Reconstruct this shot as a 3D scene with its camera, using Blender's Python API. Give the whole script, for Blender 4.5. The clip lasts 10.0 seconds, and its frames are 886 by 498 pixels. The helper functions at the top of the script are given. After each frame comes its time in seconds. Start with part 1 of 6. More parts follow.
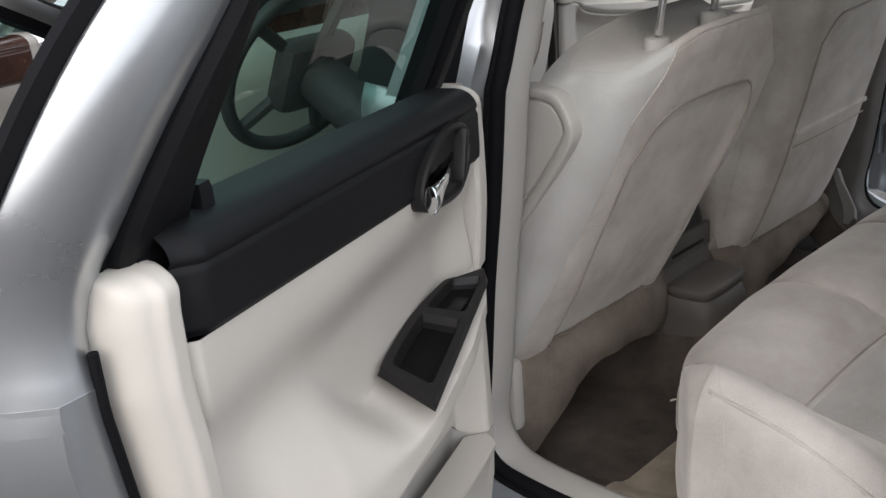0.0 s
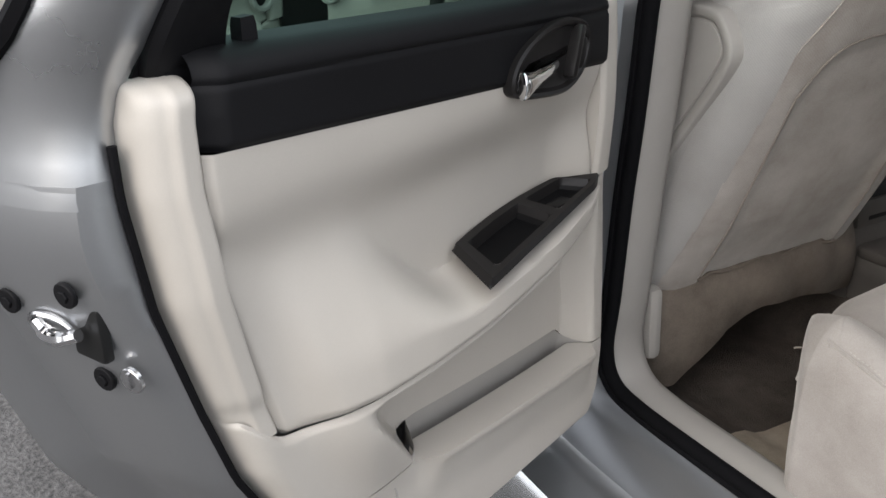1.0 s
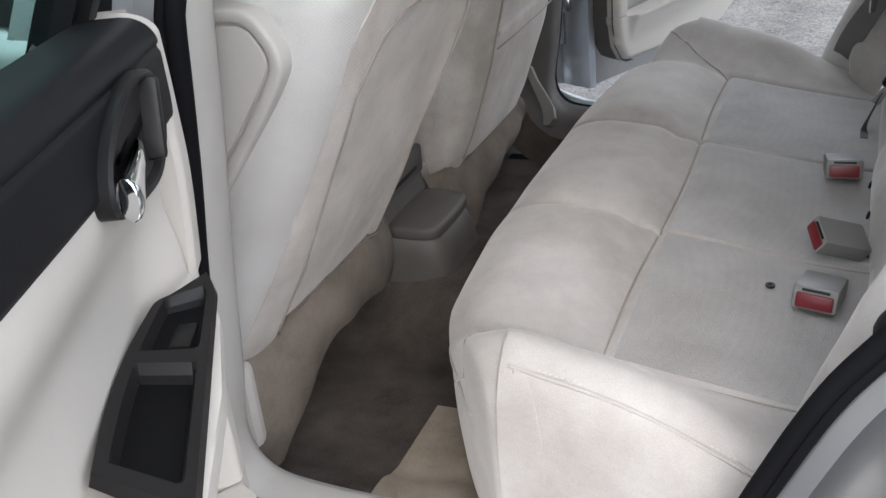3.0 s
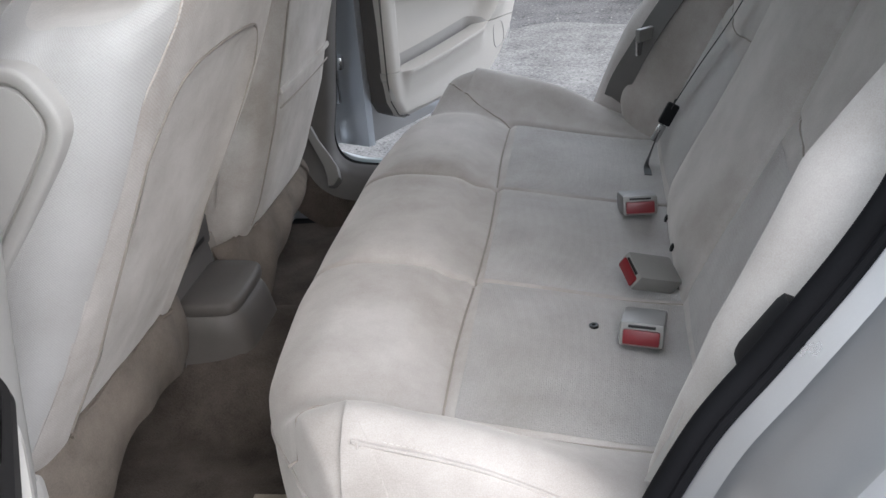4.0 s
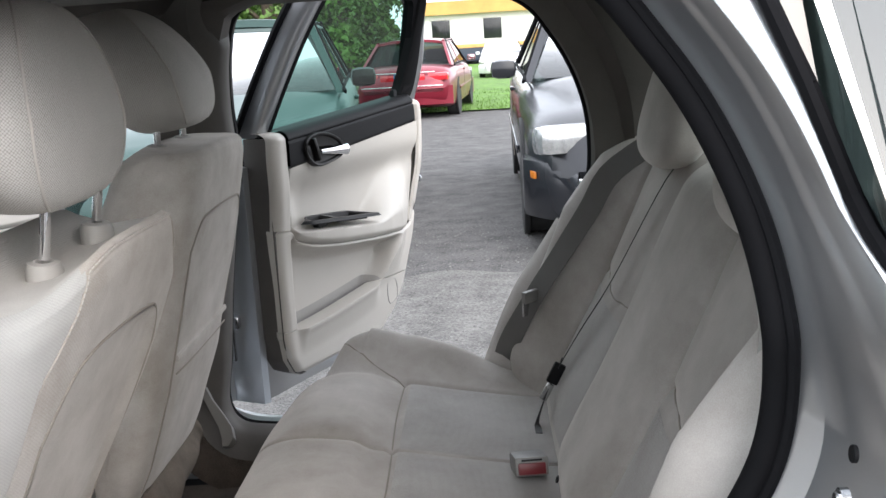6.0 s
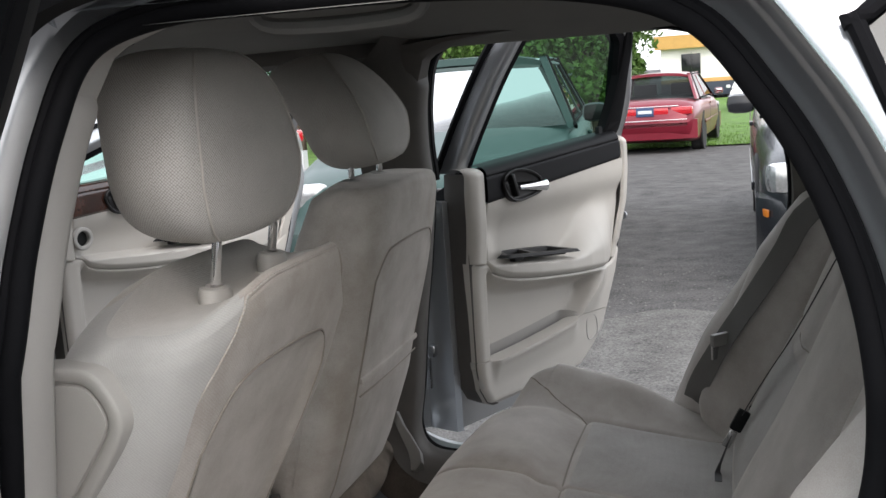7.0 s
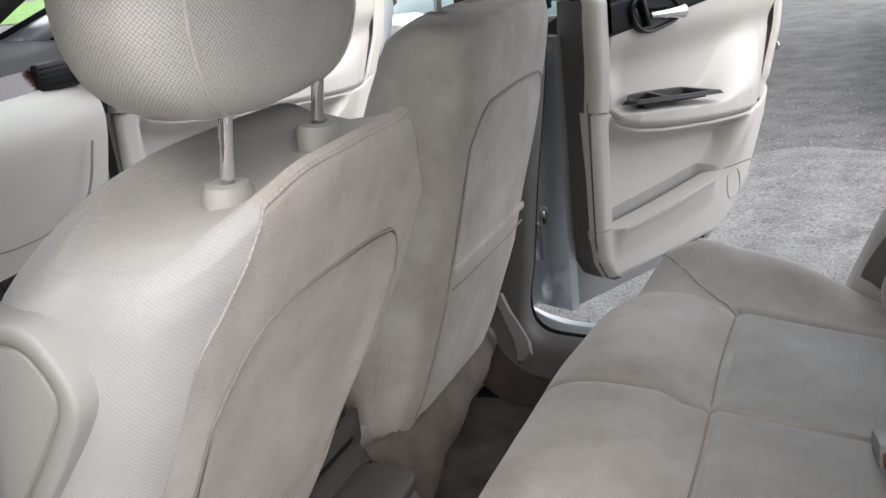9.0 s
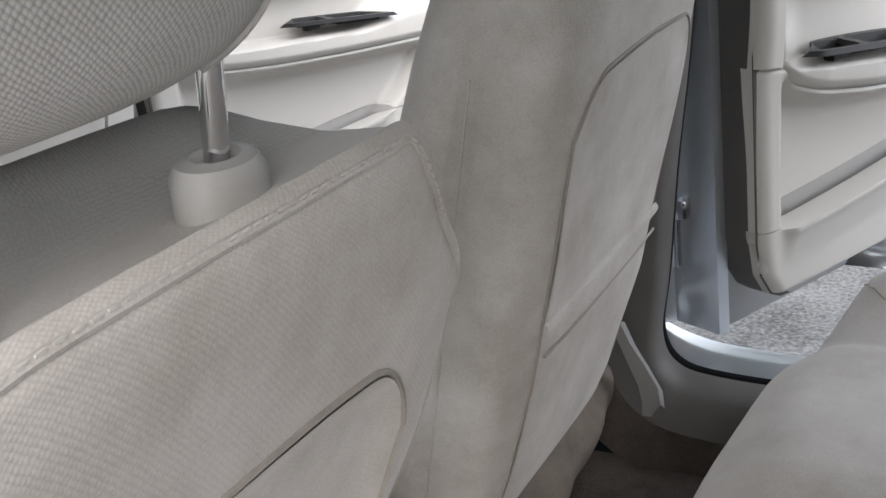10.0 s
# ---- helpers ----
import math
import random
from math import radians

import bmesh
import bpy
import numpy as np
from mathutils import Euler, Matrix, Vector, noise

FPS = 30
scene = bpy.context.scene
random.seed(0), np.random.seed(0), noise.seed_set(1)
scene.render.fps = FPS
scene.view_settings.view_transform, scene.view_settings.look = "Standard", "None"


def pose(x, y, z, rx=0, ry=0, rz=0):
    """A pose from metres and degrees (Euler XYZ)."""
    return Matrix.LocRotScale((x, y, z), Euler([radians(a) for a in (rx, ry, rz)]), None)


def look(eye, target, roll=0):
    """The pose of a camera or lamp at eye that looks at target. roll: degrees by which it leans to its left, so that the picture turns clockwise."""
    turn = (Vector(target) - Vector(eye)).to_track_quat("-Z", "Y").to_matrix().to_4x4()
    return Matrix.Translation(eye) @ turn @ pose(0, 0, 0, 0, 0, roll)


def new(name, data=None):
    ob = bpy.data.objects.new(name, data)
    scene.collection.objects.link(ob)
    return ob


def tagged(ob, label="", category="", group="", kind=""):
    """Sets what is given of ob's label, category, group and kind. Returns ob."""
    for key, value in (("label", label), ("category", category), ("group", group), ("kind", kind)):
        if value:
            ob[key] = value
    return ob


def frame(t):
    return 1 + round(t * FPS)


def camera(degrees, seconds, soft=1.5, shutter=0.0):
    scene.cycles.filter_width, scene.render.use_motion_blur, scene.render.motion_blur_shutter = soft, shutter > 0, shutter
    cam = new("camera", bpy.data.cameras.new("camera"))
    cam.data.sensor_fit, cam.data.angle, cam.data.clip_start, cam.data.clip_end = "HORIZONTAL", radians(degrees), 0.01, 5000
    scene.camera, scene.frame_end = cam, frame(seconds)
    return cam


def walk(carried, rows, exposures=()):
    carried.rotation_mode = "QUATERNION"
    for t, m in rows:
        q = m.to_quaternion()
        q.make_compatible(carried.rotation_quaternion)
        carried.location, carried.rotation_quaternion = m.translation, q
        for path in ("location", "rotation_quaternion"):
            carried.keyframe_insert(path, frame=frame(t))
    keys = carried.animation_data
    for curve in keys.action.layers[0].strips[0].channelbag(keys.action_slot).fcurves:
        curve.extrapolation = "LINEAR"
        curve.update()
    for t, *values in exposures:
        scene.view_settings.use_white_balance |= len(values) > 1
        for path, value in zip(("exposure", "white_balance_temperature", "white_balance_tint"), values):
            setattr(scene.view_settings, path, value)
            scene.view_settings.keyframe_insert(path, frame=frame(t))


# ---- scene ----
cam = camera(46.5, 10.0)
PATH = [
    (0, (0.914, -1.64, 1.301), (-0.408, -0.32, 0.589), -4.7),
    (0.5, (1.051, -1.569, 1.275), (-0.543, -0.618, 0.531), -2.0),
    (1, (1.068, -1.521, 1.239), (-0.555, -0.647, 0.464), -2.3),
    (1.5, (1.034, -1.494, 1.241), (-0.549, -0.525, 0.494), -3.6),
    (2, (0.912, -1.483, 1.267), (-0.462, -0.239, 0.514), -4.9),
    (2.5, (0.755, -1.469, 1.256), (-0.281, 0.015, 0.405), -6.0),
    (3.8, (0.576, -1.368, 1.193), (0.192, 0.387, 0.314), -5.3),
    (4, (0.567, -1.372, 1.192), (0.261, 0.422, 0.362), -4.9),
    (4.5, (0.549, -1.388, 1.211), (0.431, 0.487, 0.524), -3.7),
    (5, (0.55, -1.394, 1.226), (0.543, 0.525, 0.661), -3.0),
    (5.2, (0.55, -1.399, 1.233), (0.572, 0.531, 0.708), -2.7),
    (6.5, (0.626, -1.402, 1.247), (0.331, 0.544, 0.89), -4.0),
    (7, (0.688, -1.412, 1.248), (0.136, 0.484, 0.931), -4.1),
    (7.5, (0.717, -1.419, 1.238), (0.01, 0.405, 0.822), -5.0),
    (8, (0.693, -1.374, 1.227), (-0.107, 0.386, 0.714), -5.5),
    (8.5, (0.625, -1.208, 1.224), (-0.158, 0.539, 0.646), -5.6),
    (9, (0.571, -1.04, 1.22), (-0.176, 0.709, 0.601), -6.2),
    (9.5, (0.517, -0.764, 1.204), (-0.406, 0.865, 0.501), -9.1),
    (10, (0.415, -0.56, 1.162), (-0.547, 1.038, 0.441), -7.9),
]
EXPOSURES = [(t, stops, kelvin, 10) for t, stops, kelvin in (
    (0, 0.36, 6110), (0.5, 0.14, 6220), (1.0, 0.27, 6190), (1.5, 0.58, 6180), (2.0, 0.89, 6040), (2.5, 0.97, 5960), (3.8, 1.07, 5800), (4.5, 1.19, 5900), (5.0, 1.36, 5910),
    (6.5, 0.70, 6110), (7.0, 0.45, 6160), (7.5, 0.61, 6190), (8.0, 0.86, 6140), (8.5, 0.90, 6130), (9.0, 1.07, 6080), (9.5, 1.06, 6030), (10.0, 1.22, 5960))]
walk(cam, [(t, look(eye, goal, roll)) for t, eye, goal, roll in PATH], EXPOSURES)

# ---- sky, light, exposure ----
world = bpy.data.worlds.new("overcast_sky")
scene.world = world
world.use_nodes = True
wn = world.node_tree
sky = wn.nodes.new("ShaderNodeTexSky")
sky.sky_type, sky.sun_disc = "NISHITA", False
sky.sun_elevation, sky.sun_rotation = radians(41), radians(154)
sky.air_density, sky.dust_density, sky.ozone_density = 1.0, 6.0, 1.0
soft = wn.nodes.new("ShaderNodeMix")
soft.data_type = "RGBA"
soft.inputs[0].default_value = 0.72
soft.inputs[7].default_value = (9.0, 8.85, 8.75, 1)
wn.links.new(sky.outputs[0], soft.inputs[6])
wn.links.new(soft.outputs[2], wn.nodes["Background"].inputs[0])
wn.nodes["Background"].inputs[1].default_value = 0.235
sun = new("sun", bpy.data.lights.new("sun", "SUN"))
sun.data.energy, sun.data.angle, sun.data.color = 0.65, radians(60), (1.0, 0.985, 0.965)
sun.matrix_world = look((3.2, -6.5, 6.4), (0, 0, 0))

# ---- materials ----


def mat(name, base, rough=0.6, metal=0.0, var=0.12, scale=4.0, fine=220.0, bump=0.15, dist=0.0006, coat=0.0, weave=0.0, stain=None, spec=0.5, knit=0.0, grain=0.35, sheen=0.0, lattice=0.0):
    """A surface with broad blotches, fine grain and relief; sizes in metres."""
    m = bpy.data.materials.new(name)
    m.use_nodes = True
    nt = m.node_tree
    nd, ln = nt.nodes, nt.links
    b = nd["Principled BSDF"]
    b.inputs["Metallic"].default_value = metal
    b.inputs["Coat Weight"].default_value = coat
    b.inputs["Coat Roughness"].default_value = 0.06
    b.inputs["Specular IOR Level"].default_value = spec
    b.inputs["Sheen Weight"].default_value = sheen
    b.inputs["Sheen Roughness"].default_value = 0.45
    b.inputs["Sheen Tint"].default_value = (1.0, 0.95, 0.89, 1)
    tc = nd.new("ShaderNodeTexCoord")
    n1 = nd.new("ShaderNodeTexNoise")
    n1.inputs["Scale"].default_value, n1.inputs["Detail"].default_value = scale, 6
    n1.inputs["Roughness"].default_value = 0.62
    n2 = nd.new("ShaderNodeTexNoise")
    n2.inputs["Scale"].default_value, n2.inputs["Detail"].default_value = fine, 3
    for n in (n1, n2):
        ln.new(tc.outputs["Object"], n.inputs["Vector"])
    mixv = nd.new("ShaderNodeMath")
    mixv.operation = "MULTIPLY_ADD"
    ln.new(n2.outputs[0], mixv.inputs[0])
    mixv.inputs[1].default_value = grain
    ln.new(n1.outputs[0], mixv.inputs[2])
    ramp = nd.new("ShaderNodeMapRange")
    ramp.inputs[1].default_value, ramp.inputs[2].default_value = 0.42 + 0.42 * (grain - 0.35), 0.95 + 0.55 * (grain - 0.35)
    ln.new(mixv.outputs[0], ramp.inputs[0])
    col = nd.new("ShaderNodeMix")
    col.data_type = "RGBA"
    dark = stain if stain else [c * (1 - 2 * var) for c in base]
    lite = [min(1, c * (1 + var)) for c in base]
    col.inputs[6].default_value, col.inputs[7].default_value = (*dark, 1), (*lite, 1)
    ln.new(ramp.outputs[0], col.inputs[0])
    tone = col.outputs[2]
    if weave:
        v = nd.new("ShaderNodeTexVoronoi")
        v.inputs["Scale"].default_value = weave
        v.inputs["Randomness"].default_value = 0.45
        if lattice:
            # rows of knitted loops, laid along the cloth
            v.voronoi_dimensions = "2D"
            v.inputs["Scale"].default_value = 1.0
            v.inputs["Randomness"].default_value = 0.18
            mp = nd.new("ShaderNodeMapping")
            mp.inputs["Rotation"].default_value = (0, 0, radians(45))
            mp.inputs["Scale"].default_value = (1 / lattice, 1 / lattice, 1)
            ln.new(tc.outputs["UV"], mp.inputs["Vector"])
            ln.new(mp.outputs[0], v.inputs["Vector"])
        else:
            ln.new(tc.outputs["Object"], v.inputs["Vector"])
        gap = nd.new("ShaderNodeMapRange")
        gap.inputs[1].default_value, gap.inputs[2].default_value = 0.25, 0.75
        gap.inputs[3].default_value, gap.inputs[4].default_value = 1.0, 1.0 - knit
        ln.new(v.outputs["Distance"], gap.inputs[0])
        mul = nd.new("ShaderNodeVectorMath")
        mul.operation = "SCALE"
        ln.new(tone, mul.inputs[0])
        ln.new(gap.outputs[0], mul.inputs["Scale"])
        tone = mul.outputs[0]
    ln.new(tone, b.inputs["Base Color"])
    rr = nd.new("ShaderNodeMapRange")
    rr.inputs[3].default_value, rr.inputs[4].default_value = max(0.02, rough - 0.06), min(1, rough + 0.06)
    ln.new(n1.outputs[0], rr.inputs[0])
    ln.new(rr.outputs[0], b.inputs["Roughness"])
    if bump:
        bp = nd.new("ShaderNodeBump")
        bp.inputs["Strength"].default_value, bp.inputs["Distance"].default_value = bump, dist
        if weave:
            bp.invert = True
            ln.new(v.outputs["Distance"], bp.inputs["Height"])
        else:
            ln.new(n2.outputs[0], bp.inputs["Height"])
        ln.new(bp.outputs[0], b.inputs["Normal"])
    return m


def glass(name, tint, rough=0.0, ior=1.5):
    """A thin pane: tinted see-through with a real mirror gloss on top."""
    m = bpy.data.materials.new(name)
    m.use_nodes = True
    nt = m.node_tree
    nd, ln = nt.nodes, nt.links
    out = nd["Material Output"]
    nd.remove(nd["Principled BSDF"])
    tr, gl, mx, fr = nd.new("ShaderNodeBsdfTransparent"), nd.new("ShaderNodeBsdfGlossy"), nd.new("ShaderNodeMixShader"), nd.new("ShaderNodeFresnel")
    tr.inputs[0].default_value = (*tint, 1)
    gl.inputs["Roughness"].default_value = rough
    fr.inputs["IOR"].default_value = ior
    ln.new(fr.outputs[0], mx.inputs[0])
    ln.new(tr.outputs[0], mx.inputs[1])
    ln.new(gl.outputs[0], mx.inputs[2])
    ln.new(mx.outputs[0], out.inputs[0])
    return m


CLOTH = mat("beige_seat_cloth", (0.485, 0.457, 0.426), 0.92, var=0.05, scale=9, fine=700, bump=0.16, dist=0.001, weave=520, stain=(0.285, 0.252, 0.218), spec=0.2, knit=0.03, sheen=0.22)
SEATKNIT = mat("seat_back_knit_cloth", (0.495, 0.467, 0.437), 0.92, var=0.05, scale=9, fine=700, bump=0.25, dist=0.001, weave=1, lattice=0.0023, stain=(0.30, 0.266, 0.232), spec=0.2, knit=0.12, sheen=0.22)
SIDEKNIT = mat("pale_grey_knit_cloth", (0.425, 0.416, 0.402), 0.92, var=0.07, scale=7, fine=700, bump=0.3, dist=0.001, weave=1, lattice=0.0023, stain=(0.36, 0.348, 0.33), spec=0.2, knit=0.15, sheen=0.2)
BENCHCLOTH = mat("grey_velour", (0.43, 0.405, 0.383), 0.94, var=0.08, scale=7, fine=800, bump=0.14, dist=0.001, weave=620, stain=(0.262, 0.236, 0.214), spec=0.15, knit=0.03, sheen=0.35)
KNIT = mat("knit_seat_cloth", (0.49, 0.470, 0.444), 0.92, var=0.07, scale=7, fine=500, bump=0.5, dist=0.0012, weave=1, lattice=0.0026, stain=(0.385, 0.364, 0.336), spec=0.2, knit=0.52, sheen=0.3)
TOPCLOTH = mat("pale_grey_top_cloth", (0.465, 0.450, 0.428), 0.92, var=0.06, scale=7, fine=700, bump=0.2, dist=0.001, weave=480, stain=(0.385, 0.366, 0.342), spec=0.2, knit=0.06, sheen=0.22)
GREYKNIT = mat("grey_knit_insert", (0.385, 0.371, 0.358), 0.92, var=0.08, scale=6, fine=600, bump=0.5, dist=0.0015, weave=420, stain=(0.25, 0.235, 0.222), spec=0.2, knit=0.06, sheen=0.25)
THREAD = mat("pale_thread", (0.442, 0.412, 0.378), 0.9, fine=900)
SEAM = mat("seam_shadow_cloth", (0.27, 0.24, 0.21), 0.95)
CREAM = mat("cream_vinyl", (0.474, 0.445, 0.402), 0.42, var=0.04, scale=3, fine=900, bump=0.12, dist=0.0005)
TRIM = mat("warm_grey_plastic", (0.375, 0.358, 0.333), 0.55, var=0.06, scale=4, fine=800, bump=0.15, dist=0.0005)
# taupe plastic, toned darker so that parts in shade look shaded
SCUFFED_SHADED = mat("scuffed_shaded_taupe_plastic", (0.080, 0.072, 0.065), 0.6, var=0.12, scale=9, fine=600, bump=0.15)
CARPET = mat("taupe_carpet", (0.095, 0.080, 0.069), 0.97, var=0.30, scale=11, fine=420, bump=0.9, dist=0.004, spec=0.1)
SKIRT = mat("felt_skirt", (0.165, 0.140, 0.117), 0.95, var=0.22, scale=13, fine=500, bump=0.5, dist=0.002, spec=0.1)
MATTAN = mat("tan_carpet_worn", (0.36, 0.31, 0.25), 0.95, var=0.2, scale=14, fine=600, bump=0.6, dist=0.003, spec=0.1)
BLACK = mat("black_grained_plastic", (0.007, 0.007, 0.008), 0.55, spec=0.14, var=0.1, fine=900, bump=0.2, dist=0.0004)
WELLSHADE = mat("shaded_well_floor", (0.0025, 0.0025, 0.003), 0.6, spec=0.15, var=0.1, bump=0.0)
GLOSSBLACK = mat("dark_satin_plastic", (0.013, 0.012, 0.012), 0.38, spec=0.22, var=0.1, fine=500, bump=0.05)
WELL = mat("dark_well_plastic", (0.010, 0.010, 0.010), 0.42, spec=0.25, var=0.1, fine=500, bump=0.1)
RUBBER = mat("black_rubber", (0.006, 0.006, 0.007), 0.75, spec=0.08, var=0.15, scale=12, fine=300, bump=0.2)
SILVER = mat("silver_metallic_paint", (0.62, 0.635, 0.65), 0.26, metal=0.85, var=0.04, scale=2, fine=1500, bump=0.02, coat=0.9)
JAMB = mat("dusty_silver_jamb_paint", (0.45, 0.46, 0.472), 0.29, metal=0.85, var=0.03, scale=3, fine=700, bump=0.0, coat=0.0)
STEEL = mat("bright_steel", (0.62, 0.62, 0.63), 0.22, metal=1.0, var=0.1, scale=30)
CHROME = mat("chrome", (0.85, 0.85, 0.86), 0.07, metal=1.0, var=0.03, bump=0)
HEADLINER = mat("grey_headliner_felt", (0.19, 0.185, 0.176), 0.97, var=0.05, scale=5, fine=700, bump=0.4, dist=0.001, spec=0.1)
WOODTRIM = mat("dark_burl_trim", (0.055, 0.022, 0.014), 0.25, var=0.4, scale=20, fine=120, bump=0.0, coat=0.6)
DASHBLACK = mat("dark_dash_vinyl", (0.035, 0.034, 0.034), 0.6, var=0.1, fine=800)
BELT = mat("grey_belt_webbing", (0.115, 0.11, 0.104), 0.75, var=0.08, scale=9, fine=900, bump=0.4, dist=0.0006)
BUCKLE = mat("grey_buckle_plastic", (0.19, 0.184, 0.174), 0.45, var=0.05)
REDBTN = mat("red_button_plastic", (0.14, 0.007, 0.011), 0.4, var=0.08)
PANE = glass("green_tinted_glass", (0.31, 0.48, 0.43))
CLEARPANE = glass("clear_car_glass", (0.80, 0.90, 0.87))
DARKPANE = glass("dark_tinted_glass", (0.10, 0.12, 0.12), 0.03, 1.9)

REARPANE = glass("dark_rear_glass", (0.56, 0.62, 0.60))

# ---- mesh helpers ----


class Kit:
    """Builds the parts of one thing in its own frame; flip mirrors them across y."""

    def __init__(self, name, m=None, flip=1, label="", category="", group="", kind=""):
        self.root = new(name)
        self.root.empty_display_size = 0.05
        if m is not None:
            self.root.matrix_world = m
        self.f = flip
        tagged(self.root, label, category, group, kind)

    def part(self, name, vf, material, label="", parent=None, smooth=True, sharp=38):
        v, fs = vf
        v = np.array(v, float)
        v[:, 1] *= self.f
        fs = [tuple(reversed(q)) for q in fs] if self.f < 0 else [tuple(q) for q in fs]
        ob = mesh_object(name, v, fs, material, smooth, sharp)
        ob.parent = parent or self.root
        if label:
            ob["label"] = label
        return ob


def mesh_object(name, v, fs, material, smooth=True, sharp=38):
    me = bpy.data.meshes.new(name)
    me.from_pydata([tuple(p) for p in v], [], fs)
    me.materials.append(material)
    if smooth:
        me.polygons.foreach_set("use_smooth", [True] * len(me.polygons))
        me.set_sharp_from_angle(angle=radians(sharp))
    me.validate()
    me.update()
    return new(name, me)


def cloth_uv(ob, nu, nv, wrap=True):
    """Lays metres along the cloth as its UV: rows along the rings, columns across them."""
    me = ob.data
    p = np.array([tuple(q.co) for q in me.vertices])[:nu * nv].reshape(nu, nv, 3)
    du = np.linalg.norm(np.diff(p, axis=0), axis=2).mean(1)
    mid = p[nu // 2]
    dv = np.linalg.norm(np.diff(np.concatenate([mid, mid[:1]]), axis=0), axis=1)
    us, vs = np.r_[0, np.cumsum(du)], np.r_[0, np.cumsum(dv)]
    layer = me.uv_layers.new(name="cloth")
    for f in me.polygons:
        cols = [i % nv for i in f.vertices]
        jump = wrap and max(cols) - min(cols) > 1
        for li, i, c in zip(f.loop_indices, f.vertices, cols):
            layer.data[li].uv = (us[min(i // nv, nu - 1)], vs[nv] if jump and c == 0 else vs[c])
    return ob


def single(name, vf, material, label="", category="", group="", kind="", smooth=True, sharp=38):
    ob = mesh_object(name, np.array(vf[0], float), [tuple(q) for q in vf[1]], material, smooth, sharp)
    return tagged(ob, label, category, group, kind)


def join(*meshes):
    vs, fs, n = [], [], 0
    for v, f in meshes:
        v = np.asarray(v, float)
        vs.append(v)
        fs += [tuple(i + n for i in q) for q in f]
        n += len(v)
    return np.concatenate(vs), fs


def moved(vf, m):
    v = np.asarray(vf[0], float)
    m = np.array(m)
    return v @ m[:3, :3].T + m[:3, 3], vf[1]


def rev(vf):
    return vf[0], [tuple(reversed(q)) for q in vf[1]]


def grid(P, wrap_u=False, wrap_v=False):
    """P: (nu, nv, 3) points. Quads between neighbours."""
    nu, nv, _ = P.shape
    fs = []
    for i in range(nu if wrap_u else nu - 1):
        for j in range(nv if wrap_v else nv - 1):
            a, b = i, (i + 1) % nu
            c, d = j, (j + 1) % nv
            fs.append((a * nv + c, b * nv + c, b * nv + d, a * nv + d))
    return P.reshape(-1, 3), fs


def loft(rings, caps=True):
    """Closed rings of equal count, joined in turn, with caps."""
    P = np.array(rings, float)
    v, fs = grid(P, False, True)
    n, k = P.shape[1], P.shape[0]
    if caps:
        fs = fs + [tuple(reversed(range(n))), tuple(range((k - 1) * n, k * n))]
        fs[-2], fs[-1] = tuple(range(n)), tuple(reversed(range((k - 1) * n, k * n)))
    return v, fs


def spline(pts, n, closed=False):
    """n points along a Catmull-Rom curve through pts."""
    p = np.array(pts, float)
    k = len(p)
    out = []
    segs = k if closed else k - 1
    for t in np.linspace(0, segs, n, endpoint=not closed):
        i = min(int(t), segs - 1)
        s = t - i
        g = [p[(i + d) % k] if closed else p[min(max(i + d, 0), k - 1)] for d in (-1, 0, 1, 2)]
        out.append(0.5 * (2 * g[1] + (g[2] - g[0]) * s + (2 * g[0] - 5 * g[1] + 4 * g[2] - g[3]) * s * s + (3 * g[1] - g[0] - 3 * g[2] + g[3]) * s ** 3))
    return np.array(out)


def tube(pts, r, n=8, closed=False, flat=1.0, up=(0, 0, 1)):
    """A round bar along points; flat squeezes it along the side axis."""
    p = np.array(pts, float)
    r = np.broadcast_to(np.asarray(r, float), (len(p),))
    d = np.roll(p, -1, 0) - np.roll(p, 1, 0) if closed else np.gradient(p, axis=0)
    d /= np.linalg.norm(d, axis=1)[:, None] + 1e-12
    rings = []
    side = np.cross(d[0], up)
    if np.linalg.norm(side) < 1e-3:
        side = np.cross(d[0], (1, 0, 0))
    for c, t, q in zip(p, d, r):
        side = side - t * (side @ t)
        side = side / (np.linalg.norm(side) + 1e-12)
        top = np.cross(side, t)
        a = np.linspace(0, 2 * np.pi, n, endpoint=False)
        rings.append(c + q * (np.cos(a)[:, None] * side * flat + np.sin(a)[:, None] * top))
    if closed:
        return grid(np.array(rings), True, True)
    return loft(rings)


def slab(outline, w0, w1, bevel=0.002):
    """Outline in (u, z), extruded from w0 to w1 along the middle axis, with a bevelled front at w1."""
    o = np.array(outline, float)
    c = o.mean(0)
    def ring(k, w):
        q = inset(o, k)
        return np.column_stack([q[:, 0], np.full(len(q), w), q[:, 1]])
    return loft([ring(0, w0), ring(0, w1 - (bevel if w1 > w0 else -bevel)), ring(bevel * 0.35, w1 - (bevel if w1 > w0 else -bevel) * 0.3), ring(bevel, w1)])


def inset(o, k):
    """A closed outline moved inwards by k."""
    o = np.asarray(o, float)
    area = 0.5 * np.sum(o[:, 0] * np.roll(o[:, 1], -1) - np.roll(o[:, 0], -1) * o[:, 1])
    t = np.roll(o, -1, 0) - np.roll(o, 1, 0)
    t /= np.linalg.norm(t, axis=1)[:, None] + 1e-12
    nrm = np.column_stack([-t[:, 1], t[:, 0]]) * (1 if area > 0 else -1)
    return o + nrm * k


